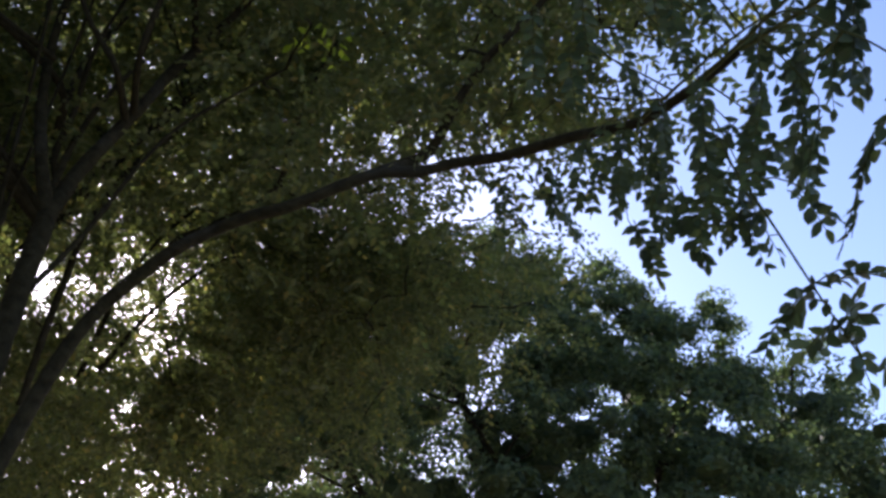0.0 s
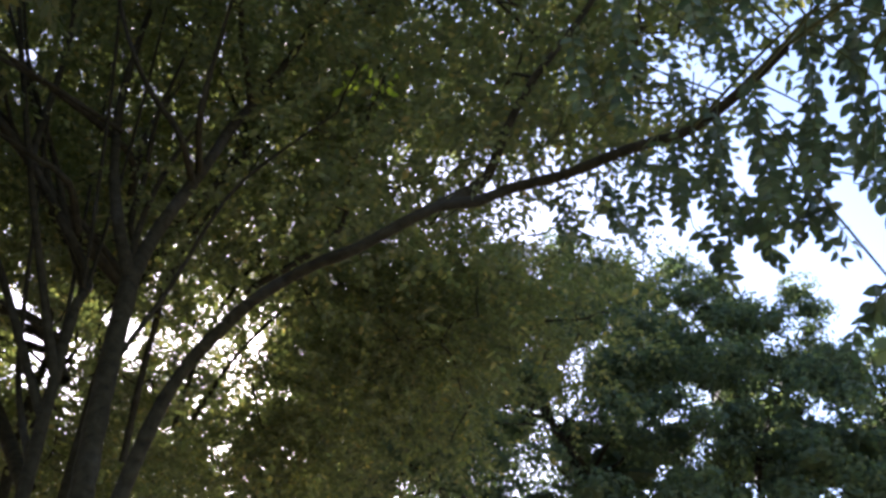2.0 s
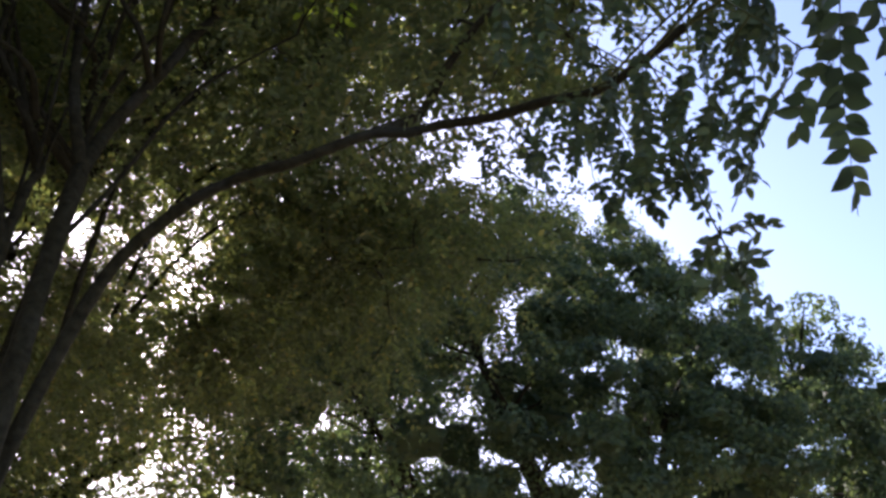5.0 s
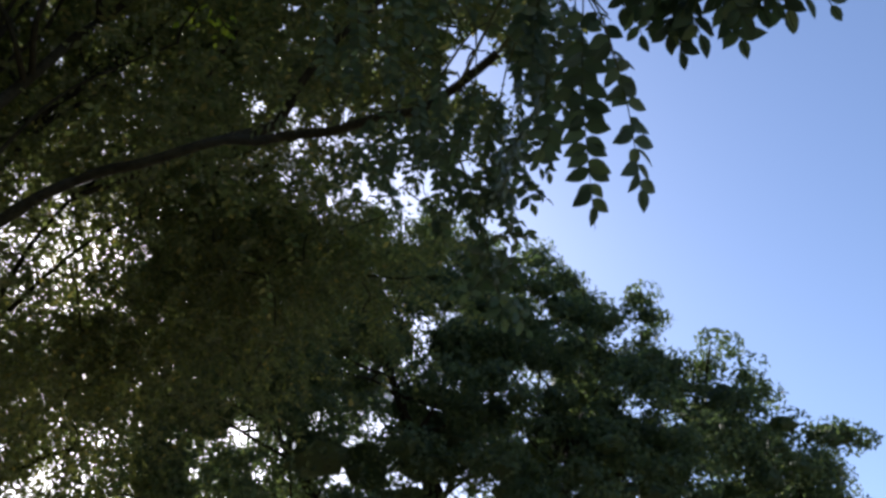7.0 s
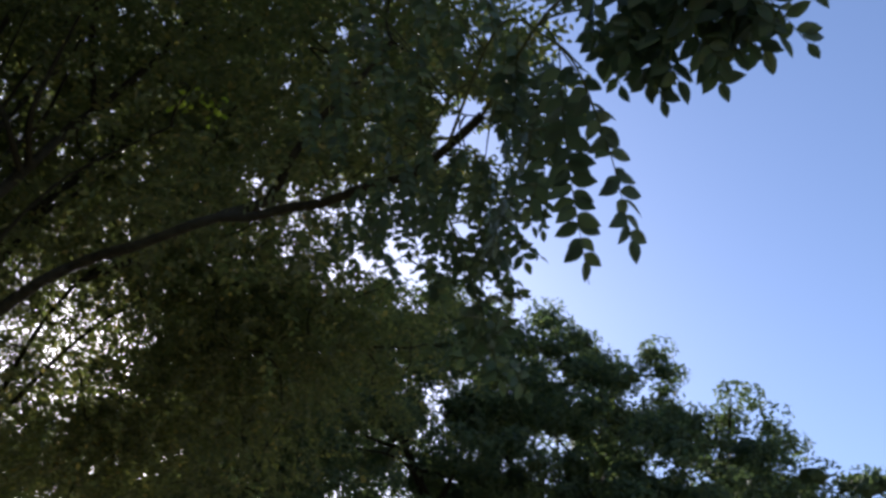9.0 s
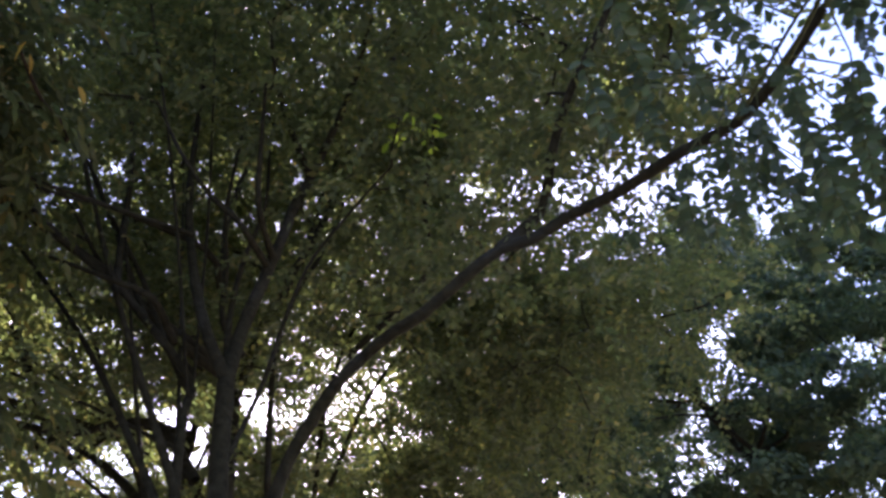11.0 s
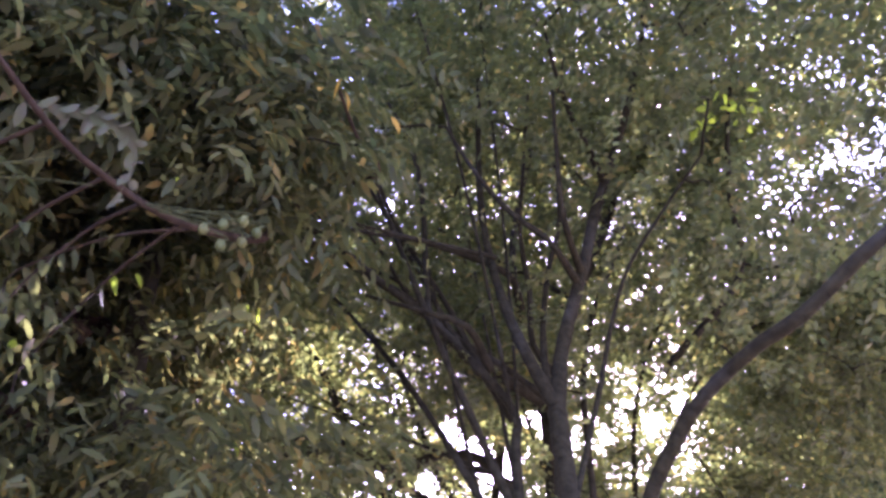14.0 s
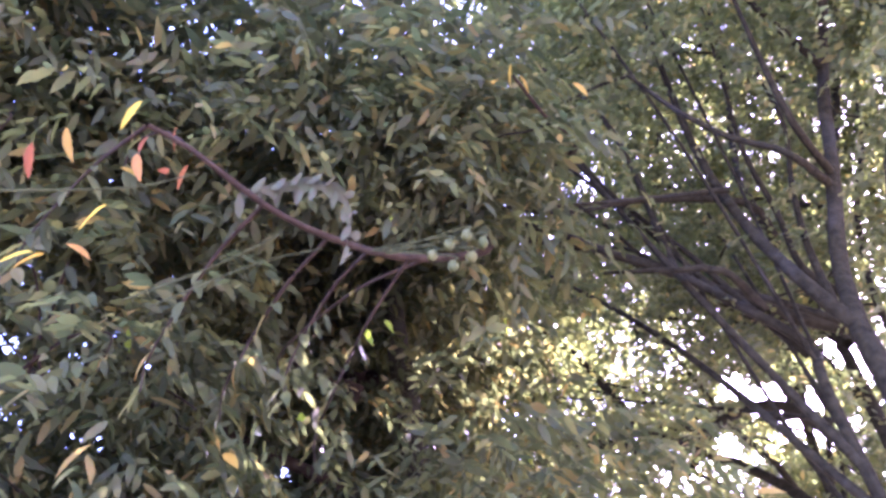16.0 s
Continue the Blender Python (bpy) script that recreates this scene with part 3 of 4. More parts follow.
tg = np.vstack([
    ball(600) * (5.0, 4.2, 2.4) + (-2.8, 4.0, 7.1),
    ball(85) * (2.6, 2.4, 1.0) + (-2.6, 3.6, 8.6),
    ball(22) * (1.7, 1.4, 0.9) + (-0.3, 2.9, 5.8),
    ball(26) * (1.2, 1.1, 0.7) + (0.2, 5.2, 6.2),
    ball(115) * (2.8, 1.8, 1.0) + (-4.3, 4.4, 5.0),
    ball(10) * (0.8, 0.7, 0.5) + (0.6, 2.5, 5.0),
    ball(14) * (0.4, 0.35, 0.3) + (0.5, 2.5, 4.9),
    ball(34) * (0.8, 0.7, 0.6) + (-1.2, 4.3, 7.0),
    ball(26) * (0.8, 0.6, 0.6) + (-1.75, 4.75, 6.1),
    ball(48) * (1.8, 1.2, 1.0) + (-1.2, 5.6, 5.4),
    ball(80) * (2.2, 1.8, 1.2) + (-4.4, 4.6, 7.0),
    ball(70) * (2.4, 1.2, 1.2) + (-2.8, 6.4, 5.2),
    ball(40) * (1.3, 0.8, 0.9) + (-3.7, 5.2, 5.7),
    ball(10) * (0.9, 0.6, 0.5) + (0.3, 5.1, 5.6),
    ball(16) * (0.7, 0.5, 0.5) + (0.2, 3.9, 6.0),
    ball(34) * (1.0, 0.8, 0.8) + (-4.52, 3.01, 6.19),
    ball(30) * (0.9, 0.8, 0.6) + (-2.94, 3.23, 7.52),
    ball(26) * (0.6, 0.6, 0.5) + (-3.5, 4.3, 5.9),
])
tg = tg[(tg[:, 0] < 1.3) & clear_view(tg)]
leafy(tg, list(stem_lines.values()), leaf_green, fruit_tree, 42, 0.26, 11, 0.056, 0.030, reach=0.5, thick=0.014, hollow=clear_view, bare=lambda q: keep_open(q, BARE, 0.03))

# leaves close along the long limb
sprigs = np.array([(-0.57, 2.99, 4.62), (-0.40, 2.90, 4.58), (-0.22, 2.80, 4.54), (-0.07, 2.77, 4.56), (-0.45, 3.06, 4.42), (-0.26, 2.95, 4.40), (-0.08, 2.87, 4.40), (0.07, 2.81, 4.37), (0.12, 2.69, 4.48), (0.25, 2.60, 4.40), (-0.72, 3.08, 4.50), (0.39, 2.44, 4.37), (0.21, 2.51, 4.48), (-0.01, 2.66, 4.65)])
leafy(sprigs, [stem_lines["long"], stem_lines["riser"]], leaf_green, fruit_tree, 18, 0.18, 9, 0.05, 0.027, reach=0.22, thick=0.006, bare=lambda q: keep_open(q, BARE, 0.03))

# a spray whose bright lime colour stands in for sun shining through
spot = ball(26) * (0.16, 0.16, 0.13) + (-0.69, 2.9, 5.26)
part_mesh("leaf_spray", mesh_of("leaf_spray", *leaves(spot, rng.normal(0, 1, (26, 3)) - (0, 0, 0.6), rng.normal(0, 1, (26, 3)), 0.06, 0.033, "near")), leaf_backlit_lime, fruit_tree, "leaves with a backlit glow put into their lime colour", "stuff")

# feather-shaped leaves hanging from the end of the long limb
HANGING = [  # where a leaf starts and ends, the length of its leaflets, the turn of its blade
    ((0.88, 1.26, 3.41), (0.99, 1.68, 2.95), 0.068, 0),
    ((0.92, 1.24, 3.21), (1.05, 1.49, 2.87), 0.064, 25),
    ((0.90, 1.44, 3.25), (0.82, 1.57, 3.09), 0.062, -20),
    ((0.89, 1.24, 3.31), (0.98, 1.36, 3.13), 0.062, 10),
    ((0.83, 1.46, 3.28), (0.70, 1.73, 2.98), 0.055, 85),
    ((0.83, 1.51, 3.26), (0.73, 1.70, 3.02), 0.05, 80),
    ((0.77, 1.38, 3.64), (0.77, 1.58, 3.42), 0.055, 0),
    ((0.81, 1.40, 3.61), (0.86, 1.61, 3.38), 0.055, 40),
    ((0.85, 1.36, 3.49), (0.94, 1.51, 3.29), 0.057, 20),
    ((0.66, 1.68, 3.52), (0.62, 1.83, 3.32), 0.042, 10),
    ((0.73, 1.64, 3.41), (0.69, 1.76, 3.25), 0.044, 30),
    ((0.55, 1.75, 3.67), (0.60, 2.04, 3.32), 0.04, 0),
    ((0.47, 1.85, 3.71), (0.52, 2.11, 3.40), 0.04, 30),
    ((0.42, 1.98, 3.73), (0.40, 2.17, 3.48), 0.04, -20),
    ((0.34, 2.09, 3.77), (0.30, 2.24, 3.55), 0.042, 15),
    ((0.62, 1.88, 3.55), (0.61, 2.01, 3.35), 0.038, -40),
    ((0.52, 1.95, 3.69), (0.45, 2.09, 3.50), 0.04, 0),
    ((0.99, 1.10, 3.43), (1.10, 1.28, 3.21), 0.065, 0),
    ((1.04, 1.06, 3.39), (1.16, 1.23, 3.17), 0.065, 20),
    ((1.08, 1.01, 3.37), (1.24, 1.20, 3.12), 0.066, -15),
    ((1.16, 1.05, 3.41), (1.21, 1.21, 3.21), 0.064, 40),
    ((1.18, 0.99, 3.34), (1.32, 1.12, 3.14), 0.065, 0),
    ((1.22, 0.96, 3.32), (1.33, 1.06, 3.14), 0.065, 20),
    ((1.26, 0.93, 3.28), (1.36, 0.95, 3.14), 0.065, -10),
    ((0.99, 1.18, 3.45), (1.06, 1.28, 3.29), 0.059, 0),
    ((1.08, 1.12, 3.38), (1.13, 1.20, 3.25), 0.061, 30),
    ((1.16, 1.00, 3.38), (1.27, 1.13, 3.17), 0.065, -30),
    ((1.26, 0.87, 3.32), (1.36, 0.88, 3.19), 0.065, 0),
    ((0.96, 1.18, 3.49), (0.99, 1.28, 3.35), 0.059, 20),
    ((1.18, 0.93, 3.34), (1.30, 1.01, 3.17), 0.065, 40),
    ((1.08, 0.95, 3.43), (1.18, 1.11, 3.23), 0.065, 0),
    ((1.02, 1.00, 3.49), (1.10, 1.16, 3.31), 0.064, -25),
    ((1.19, 0.85, 3.34), (1.30, 0.90, 3.20), 0.065, 15),
    ((1.13, 1.00, 3.42), (1.12, 1.17, 3.25), 0.065, 60),
    ((1.22, 1.00, 3.33), (1.23, 1.12, 3.17), 0.065, 70),
    ((0.51, 1.44, 3.76), (0.52, 1.59, 3.60), 0.042, 0),
    ((0.39, 1.48, 3.85), (0.43, 1.69, 3.65), 0.042, 30),
    ((0.59, 1.32, 3.71), (0.62, 1.47, 3.55), 0.044, -20),
    ((0.24, 1.61, 3.94), (0.29, 1.86, 3.70), 0.044, 10),
    ((0.13, 1.80, 3.98), (0.15, 1.99, 3.77), 0.046, 0),
    ((0.68, 1.15, 3.57), (0.72, 1.28, 3.43), 0.046, 30),
    ((0.79, 1.03, 3.39), (0.85, 1.08, 3.29), 0.048, 0),
    ((0.84, 0.97, 3.25), (0.90, 1.02, 3.15), 0.05, -30),
    ((0.31, 1.40, 3.89), (0.34, 1.55, 3.75), 0.044, 20),
    ((0.51, 1.25, 3.75), (0.54, 1.39, 3.62), 0.044, 0),
    ((0.45, 1.60, 3.78), (0.50, 1.74, 3.61), 0.042, -15),
    ((0.23, 1.83, 3.85), (0.27, 1.96, 3.68), 0.042, 0),
    ((0.35, 1.73, 3.81), (0.40, 1.86, 3.64), 0.042, 25),
    ((0.64, 2.39, 3.95), (0.53, 2.48, 3.91), 0.055, 0),
    ((0.57, 2.50, 3.80), (0.68, 2.61, 3.62), 0.055, 20),
    ((0.65, 2.43, 3.91), (0.72, 2.54, 3.76), 0.05, -20),
    ((0.69, 2.36, 3.81), (0.79, 2.50, 3.61), 0.055, -20),
    ((0.79, 2.44, 3.76), (0.65, 2.55, 3.71), 0.05, 10),
    ((0.80, 2.15, 3.73), (0.76, 2.33, 3.58), 0.05, 0),
    ((0.81, 2.12, 3.68), (0.85, 2.23, 3.55), 0.05, 40),
    ((0.82, 2.12, 3.60), (0.92, 2.24, 3.41), 0.055, 30),
    ((0.84, 2.17, 3.54), (0.79, 2.25, 3.49), 0.05, 0),
    ((0.89, 2.02, 3.72), (0.87, 2.15, 3.61), 0.05, -20),
    ((0.89, 1.97, 3.62), (0.95, 2.04, 3.51), 0.05, 0),
    ((0.83, 1.92, 3.40), (0.90, 1.98, 3.28), 0.05, 0),
    ((0.84, 2.12, 3.87), (0.79, 2.24, 3.80), 0.045, 0),
    ((0.24, 2.61, 4.15), (0.38, 2.73, 4.00), 0.05, 70),
    ((0.31, 2.59, 4.16), (0.41, 2.71, 4.01), 0.05, 60),
    ((0.14, 2.78, 4.29), (0.22, 2.94, 4.11), 0.045, 10),
    ((0.29, 2.72, 4.17), (0.50, 2.86, 3.97), 0.045, 30),
    ((0.49, 2.47, 4.08), (0.62, 2.51, 3.99), 0.045, 0),
    ((0.74, 1.89, 3.04), (0.69, 1.98, 2.96), 0.05, 0),
    ((0.73, 1.87, 3.03), (0.84, 1.80, 3.01), 0.05, 10),
    ((0.75, 1.88, 2.91), (0.68, 1.95, 2.87), 0.05, -10),
    ((0.76, 1.86, 2.83), (0.78, 1.89, 2.75), 0.05, 20),
    ((0.76, 1.87, 2.87), (0.77, 1.82, 2.93), 0.05, 60),
    ((0.75, 1.87, 2.88), (0.81, 1.81, 2.90), 0.048, -20),
    ((0.88, 1.77, 4.00), (0.91, 1.95, 3.86), 0.052, -30),
    ((0.94, 1.75, 3.91), (0.96, 1.92, 3.78), 0.052, -7),
    ((0.98, 1.75, 3.82), (1.01, 1.90, 3.69), 0.052, 16),
    ((0.85, 1.90, 3.99), (0.89, 2.06, 3.85), 0.052, 39),
    ((0.92, 1.84, 3.86), (0.95, 2.02, 3.71), 0.052, -18),
    ((0.97, 1.88, 3.74), (0.99, 2.03, 3.60), 0.052, 5),
    ((0.91, 1.71, 4.02), (0.94, 1.87, 3.90), 0.052, 28),
]


def leaflet_mesh(curl):
    """One oval, pointed leaflet with a folded midrib, one metre long along +x; thin but closed at the rim."""
    s = np.array((0.0, 0.12, 0.32, 0.55, 0.78, 1.0))
    w = np.array((0.03, 0.19, 0.285, 0.275, 0.165, 0.0))
    drop = -curl * s**2
    rib = np.stack([s, 0 * s, drop], 1)
    left = np.stack([s, w, drop + w * 0.25], 1)
    right = np.stack([s, -w, drop + w * 0.25], 1)
    verts = np.vstack([left, rib, right])
    k = np.arange(5)
    quads = np.vstack([np.stack([k, k + 6, k + 7, k + 1], 1), np.stack([k + 6, k + 12, k + 13, k + 7], 1)])
    return mesh_of("leaflet", verts, quads)


leaflet_kinds = [leaflet_mesh(c) for c in (0.05, 0.14, 0.25)]
for m in leaflet_kinds:
    m.materials.append(leaflet_shaded)


def frond(tree, at, tip, size, turn, singles):
    """A hanging feather-shaped leaf: a stalk with its leaflets in pairs, each a piece of its own where singles is set."""
    at, tip = np.asarray(at, float), np.asarray(tip, float)
    span = np.linalg.norm(tip - at)
    way = (tip - at) / span
    line = spline([at, at * 0.5 + tip * 0.5 + rng.normal(0, 0.03, 3) * span + (0, 0, 0.03), tip], 0.02)
    stalk = part_mesh("frond", mesh_of("frond", *tube(line, 0.0022, 0.001, 4, 0.0)), stem_green, tree)
    across = np.array((math.cos(radians(turn)), math.sin(radians(turn)), 0.0))
    side = unit(across - way * (across @ way))
    pairs = max(3, round(span / (size * 0.62)))
    base, out, face, length = [], [], [], []
    for k in range(2 * pairs + 1):
        s = 0.12 + 0.8 * (k // 2 + (0.25 if k % 2 else 0.0)) / pairs
        p = line[min(len(line) - 1, int(s * (len(line) - 1)))]
        d = way if k == 2 * pairs else unit(way * rng.uniform(0.25, 0.7) + side * (0.9 if k % 2 else -0.9) + rng.normal(0, 0.2, 3) - (0, 0, 0.15))
        f = np.cross(way, side) + rng.normal(0, 0.38, 3)
        f = unit(f - d * (f @ d))
        if k < 2 * pairs and rng.random() < 0.08:
            continue
        base.append(p), out.append(d), face.append(f)
        length.append(size * rng.uniform(0.8, 1.12) * (0.82 + 0.25 * math.sin(math.pi * s)))
    if not singles:
        rest.append(leaves(np.array(base), np.array(out), np.array(face), np.array(length), np.array(length) * 0.56, "near"))
        return
    for p, d, f, z in zip(base, out, face, length):
        m = Matrix((d, np.cross(f, d), f)).transposed().to_4x4()
        ob = new("leaflet", leaflet_kinds[int(rng.integers(3))])
        ob.parent = stalk
        ob.matrix_basis = Matrix.Translation(Vector(p)) @ m @ Matrix.Diagonal((z, z, z, 1))


rest = []
holders = [stem_lines["long"]]
for points, thick in (([(0.76, 1.85, 3.91), (0.83, 1.14, 3.37), (0.92, 0.95, 3.16), (1.02, 0.82, 3.08), (1.11, 0.72, 3.03)], 0.008), ([(0.64, 1.98, 3.87), (0.72, 1.27, 3.49), (0.82, 1.15, 3.25), (0.86, 1.09, 3.04)], 0.007), ([(0.51, 2.12, 3.87), (0.64, 1.56, 3.62), (0.74, 1.46, 3.43), (0.82, 1.43, 3.26)], 0.006), ([(0.63, 1.87, 3.40), (0.67, 1.87, 3.25), (0.73, 1.88, 3.02), (0.76, 1.86, 2.82)], 0.004)):
    line = spline(points, 0.04)
    holders.append(line)
    part_mesh("twig", mesh_of("twig", *tube(line, thick, 0.002, 6, 0.0)), stem_green, fruit_tree)
for k, (start, end, size, turn) in enumerate(HANGING):
    p = np.array(start)
    a = nearest_on(holders, p)
    line = spline([a, a * 0.4 + p * 0.6 + (0, 0, 0.03), p], 0.03)
    part_mesh("twig", mesh_of("twig", *tube(line, 0.0035, 0.002, 5, 0.0)), stem_green, fruit_tree)
    frond(fruit_tree, start, end, size, turn, k < 24)
    if 5 < k < 35 or k > 47:
        more = rng.normal(0, 0.03, 3)
        frond(fruit_tree, p + more, np.array(end) + more + rng.normal(0, 0.03, 3), size * 0.92, turn + rng.uniform(-60, 60), False)
part_mesh("foliage", mesh_of("foliage", *joined(rest)), leaf_frond_shaded, fruit_tree, kind="stuff")

# ---- the dense round-crowned tree behind ----
shade_tree = thing("shade_tree", (2.5, 10.6, 0.0), "tall dense shade tree with a dark billowing crown", "tree")
TOP, HALF = np.array((-0.41, 10.5, 1.30)), np.array((9.94, 2.8, 9.16))
trunk = spline([(2.5, 10.6, -0.1), (2.6, 10.7, 1.4), (2.4, 10.5, 2.8), (2.5, 10.7, 4.1)], 0.2)
part_mesh("trunk", mesh_of("trunk", *tube(trunk, 0.34, 0.22, 14)), bark_brown, shade_tree)
shade_lines = [trunk]
for to in [(-1.2, 10.4, 7.0), (0.3, 10.1, 8.4), (1.9, 10.7, 9.0), (3.8, 10.2, 8.4), (5.4, 10.2, 7.2), (6.9, 10.5, 5.6), (-1.4, 10.8, 5.0), (1.1, 9.5, 6.2), (3.1, 9.4, 6.2)]:
    a = trunk[int(rng.integers(len(trunk) * 0.6, len(trunk)))]
    m = a * 0.5 + np.array(to) * 0.5 + rng.normal(0, 0.3, 3)
    line = spline([a, m, to], 0.2)
    shade_lines.append(line)
    part_mesh("limb", mesh_of("limb", *tube(line, 0.13, 0.03, 8)), bark_brown, shade_tree)


RIDGE = [(0.37, 9.79, 9.66), (1.19, 9.75, 9.82), (1.97, 9.79, 9.44), (2.72, 9.79, 9.27), (3.28, 9.83, 8.89), (3.84, 9.80, 8.84), (4.61, 9.78, 8.59), (5.09, 9.78, 8.33), (5.59, 9.80, 7.89), (6.09, 9.82, 7.37), (6.61, 9.79, 7.13), (7.11, 9.79, 6.64)]
puff = unit(rng.normal(size=(5000, 3)))
puff = puff[(puff[:, 2] > 0.15) & (puff[:, 1] < 0.35) & (puff[:, 0] > -0.235)]
puff = np.vstack([RIDGE, TOP + puff * HALF * rng.uniform(0.87, 0.95, (len(puff), 1))])
lobe = []
for p in puff:
    if not lobe or np.linalg.norm(np.array(lobe) - p, axis=1).min() > 0.6:
        lobe.append(p)
lobe = np.array(lobe)
swell = np.repeat(rng.uniform(0.7, 1.35, len(lobe)), 8)[:, None]
outer = np.repeat(lobe, 8, axis=0) + unit(rng.normal(size=(len(lobe) * 8, 3)) + (0, -0.3, 0.45)) * swell * rng.uniform(0.2, 0.42, (len(lobe) * 8, 1))
inner = ball(2600)
inner = inner[(inner[:, 2] > 0.25) & (inner[:, 1] < 0.4) & (inner[:, 0] > -0.235)]
inner = TOP + inner * HALF * 0.84
clump = np.vstack([outer, inner])
wide = np.concatenate([rng.uniform(0.19, 0.33, len(outer)), rng.uniform(0.35, 0.7, len(inner))])
open_air = keep_open(clump, CROWN_GAPS, 0.0) & (clump[:, 2] > 4.4)
clump, wide = clump[open_air], wide[open_air]
flat = np.stack([wide, wide, wide * rng.uniform(0.55, 0.8, len(wide))], 1)
per = 120
v = unit(rng.normal(size=(len(clump), per, 3)))
at = clump[:, None] + v * flat[:, None] * rng.uniform(0.8, 1.03, (len(clump), per, 1))
way = np.cross(v, rng.normal(0, 1, v.shape)) + v * 0.3
at, way, v = at.reshape(-1, 3), way.reshape(-1, 3), v.reshape(-1, 3)
v = v + rng.normal(0, 0.35, v.shape)
ok = keep_open(at, CROWN_GAPS, 0.15)
part_mesh("crown", mesh_of("crown", *leaves(at[ok], way[ok], v[ok], rng.uniform(0.06, 0.10, ok.sum()), rng.uniform(0.035, 0.052, ok.sum()))), leaf_deep, shade_tree, kind="stuff")
ico = bmesh.new()
bmesh.ops.create_icosphere(ico, subdivisions=2, radius=1.0)
ball_v = np.array([v.co[:] for v in ico.verts])
ball_f = np.array([[v.index for v in f.verts] for f in ico.faces])
ico.free()
heart = keep_open(clump, [(a, w, r + 0.9) for a, w, r in CROWN_GAPS], 0.0) & (rng.random(len(clump)) < 0.5)
hearts = []
for p, r in zip(clump[heart], flat[heart]):
    hearts.append((p + ball_v * r * rng.uniform(0.3, 0.72, (len(ball_v), 1)), ball_f))
part_mesh("inner_foliage", mesh_of("inner_foliage", *joined(hearts), smooth=False), leaf_deep, shade_tree, kind="stuff")
wood = []
for p in clump[:: 6]:
    a = nearest_on(shade_lines, p)
    wood.append(tube(spline([a, (a + p) / 2 + rng.normal(0, 0.15, 3), p], 0.3), 0.03, 0.008, 5))
part_mesh("branchwork", mesh_of("branchwork", *joined(wood)), bark_brown, shade_tree, kind="stuff")


# ---- trees further back ----
def far_tree(at, height, half, targets, label, material, sparse=30):
    tree = thing("background_tree", at, label, "tree", "trees behind")
    at = np.array(at, float)
    line = spline([at - (0, 0, 0.1), at + (0.1, 0.1, height * 0.25), at + (-0.1, 0.0, height * 0.5), at + (0.1, 0, height * 0.75)], 0.2)
    part_mesh("trunk", mesh_of("trunk", *tube(line, 0.2, 0.06, 10)), bark_brown, tree)
    lines = [line]
    for k in range(7):
        a = line[int(len(line) * rng.uniform(0.35, 0.95))]
        to = at + (0, 0, height * 0.7) + ball(1)[0] * np.array(half) * 0.9
        limb = spline([a, (a + to) / 2 + rng.normal(0, 0.2, 3), to], 0.15)
        lines.append(limb)
        part_mesh("limb", mesh_of("limb", *tube(limb, 0.07, 0.015, 8)), bark_brown, tree)
    p = ball(targets) * half + at + (0, 0, height * 0.68)
    leafy(p, lines, material, tree, sparse, 0.34, 7, 0.11, 0.05, reach=0.6, thick=0.02,
          hollow=lambda q: keep_open(q, [(a, w, r * 0.5) for a, w, r in LIGHT_GAPS], 0.2) & keep_open(q, CROWN_GAPS, 0.0) & thinned(q, (-2.5, 0.8, 3.6), sun_way, 0.5, 0.4), bare=lambda q: keep_open(q, BARE, 0.03))
    return tree


far_tree((-6.2, 8.6, 0.0), 6.4, (3.0, 2.0, 2.2), 175, "leafy tree glowing yellow-green in the backlight", leaf_green)
far_tree((-9.5, 6.0, 0.0), 6.5, (3.0, 2.4, 2.6), 170, "leafy tree glowing yellow-green in the backlight", leaf_green)
far_tree((-4.6, 10.5, 0.0), 8.0, (2.6, 1.8, 3.2), 190, "thin-crowned tree standing before the sun", leaf_green, 34)
far_tree((-0.9, 13.6, 0.0), 12.4, (1.9, 1.4, 2.6), 170, "tall dark leafy tree close beside the shade tree", leaf_deep, 38)

# ---- the drooping tree at hand ----
droop_tree = thing("drooping_tree", (-3.6, 1.5, 0.0), "low tree with drooping olive leaves and some yellow ones", "tree")
DROOP = [
    ([(-3.35, 2.2, -0.1), (-3.35, 2.2, 1.8), (-3.3, 2.12, 3.4), (-3.2, 1.95, 4.2), (-3.05, 1.75, 4.9), (-2.85, 1.8, 5.5)], 0.12, 0.045),
    ([(-2.95, 1.78, 5.2), (-2.55, 1.95, 4.95), (-2.3, 1.79, 4.47), (-2.09, 1.35, 4.06), (-1.97, 1.04, 3.9), (-1.92, 0.84, 3.88), (-1.87, 0.63, 3.92), (-1.84, 0.52, 3.91)], 0.026, 0.006),
    ([(-2.9, 1.8, 5.3), (-2.3, 2.1, 5.1), (-1.9, 1.97, 4.78), (-1.76, 1.7, 4.62), (-1.64, 1.48, 4.55)], 0.025, 0.005),
    ([(-3.2, 1.7, 4.3), (-3.4, 0.9, 4.6), (-3.2, 0.2, 4.6), (-2.8, -0.4, 4.4)], 0.04, 0.01),
    ([(-3.3, 1.75, 3.9), (-3.4, 1.1, 4.1), (-3.0, 0.6, 3.9), (-2.6, 0.3, 3.6)], 0.03, 0.008),
    ([(-3.2, 1.75, 4.4), (-4.0, 1.5, 4.9), (-4.5, 0.8, 5.0)], 0.04, 0.012),
]
droop_lines = []
for k, (points, thick, thin) in enumerate(DROOP):
    line = spline(points, 0.06)
    droop_lines.append(line)
    name = "trunk" if k == 0 else "limb"
    part_mesh(name, mesh_of(name, *tube(line, thick, thin)), bark_red if k else bark_brown, droop_tree)


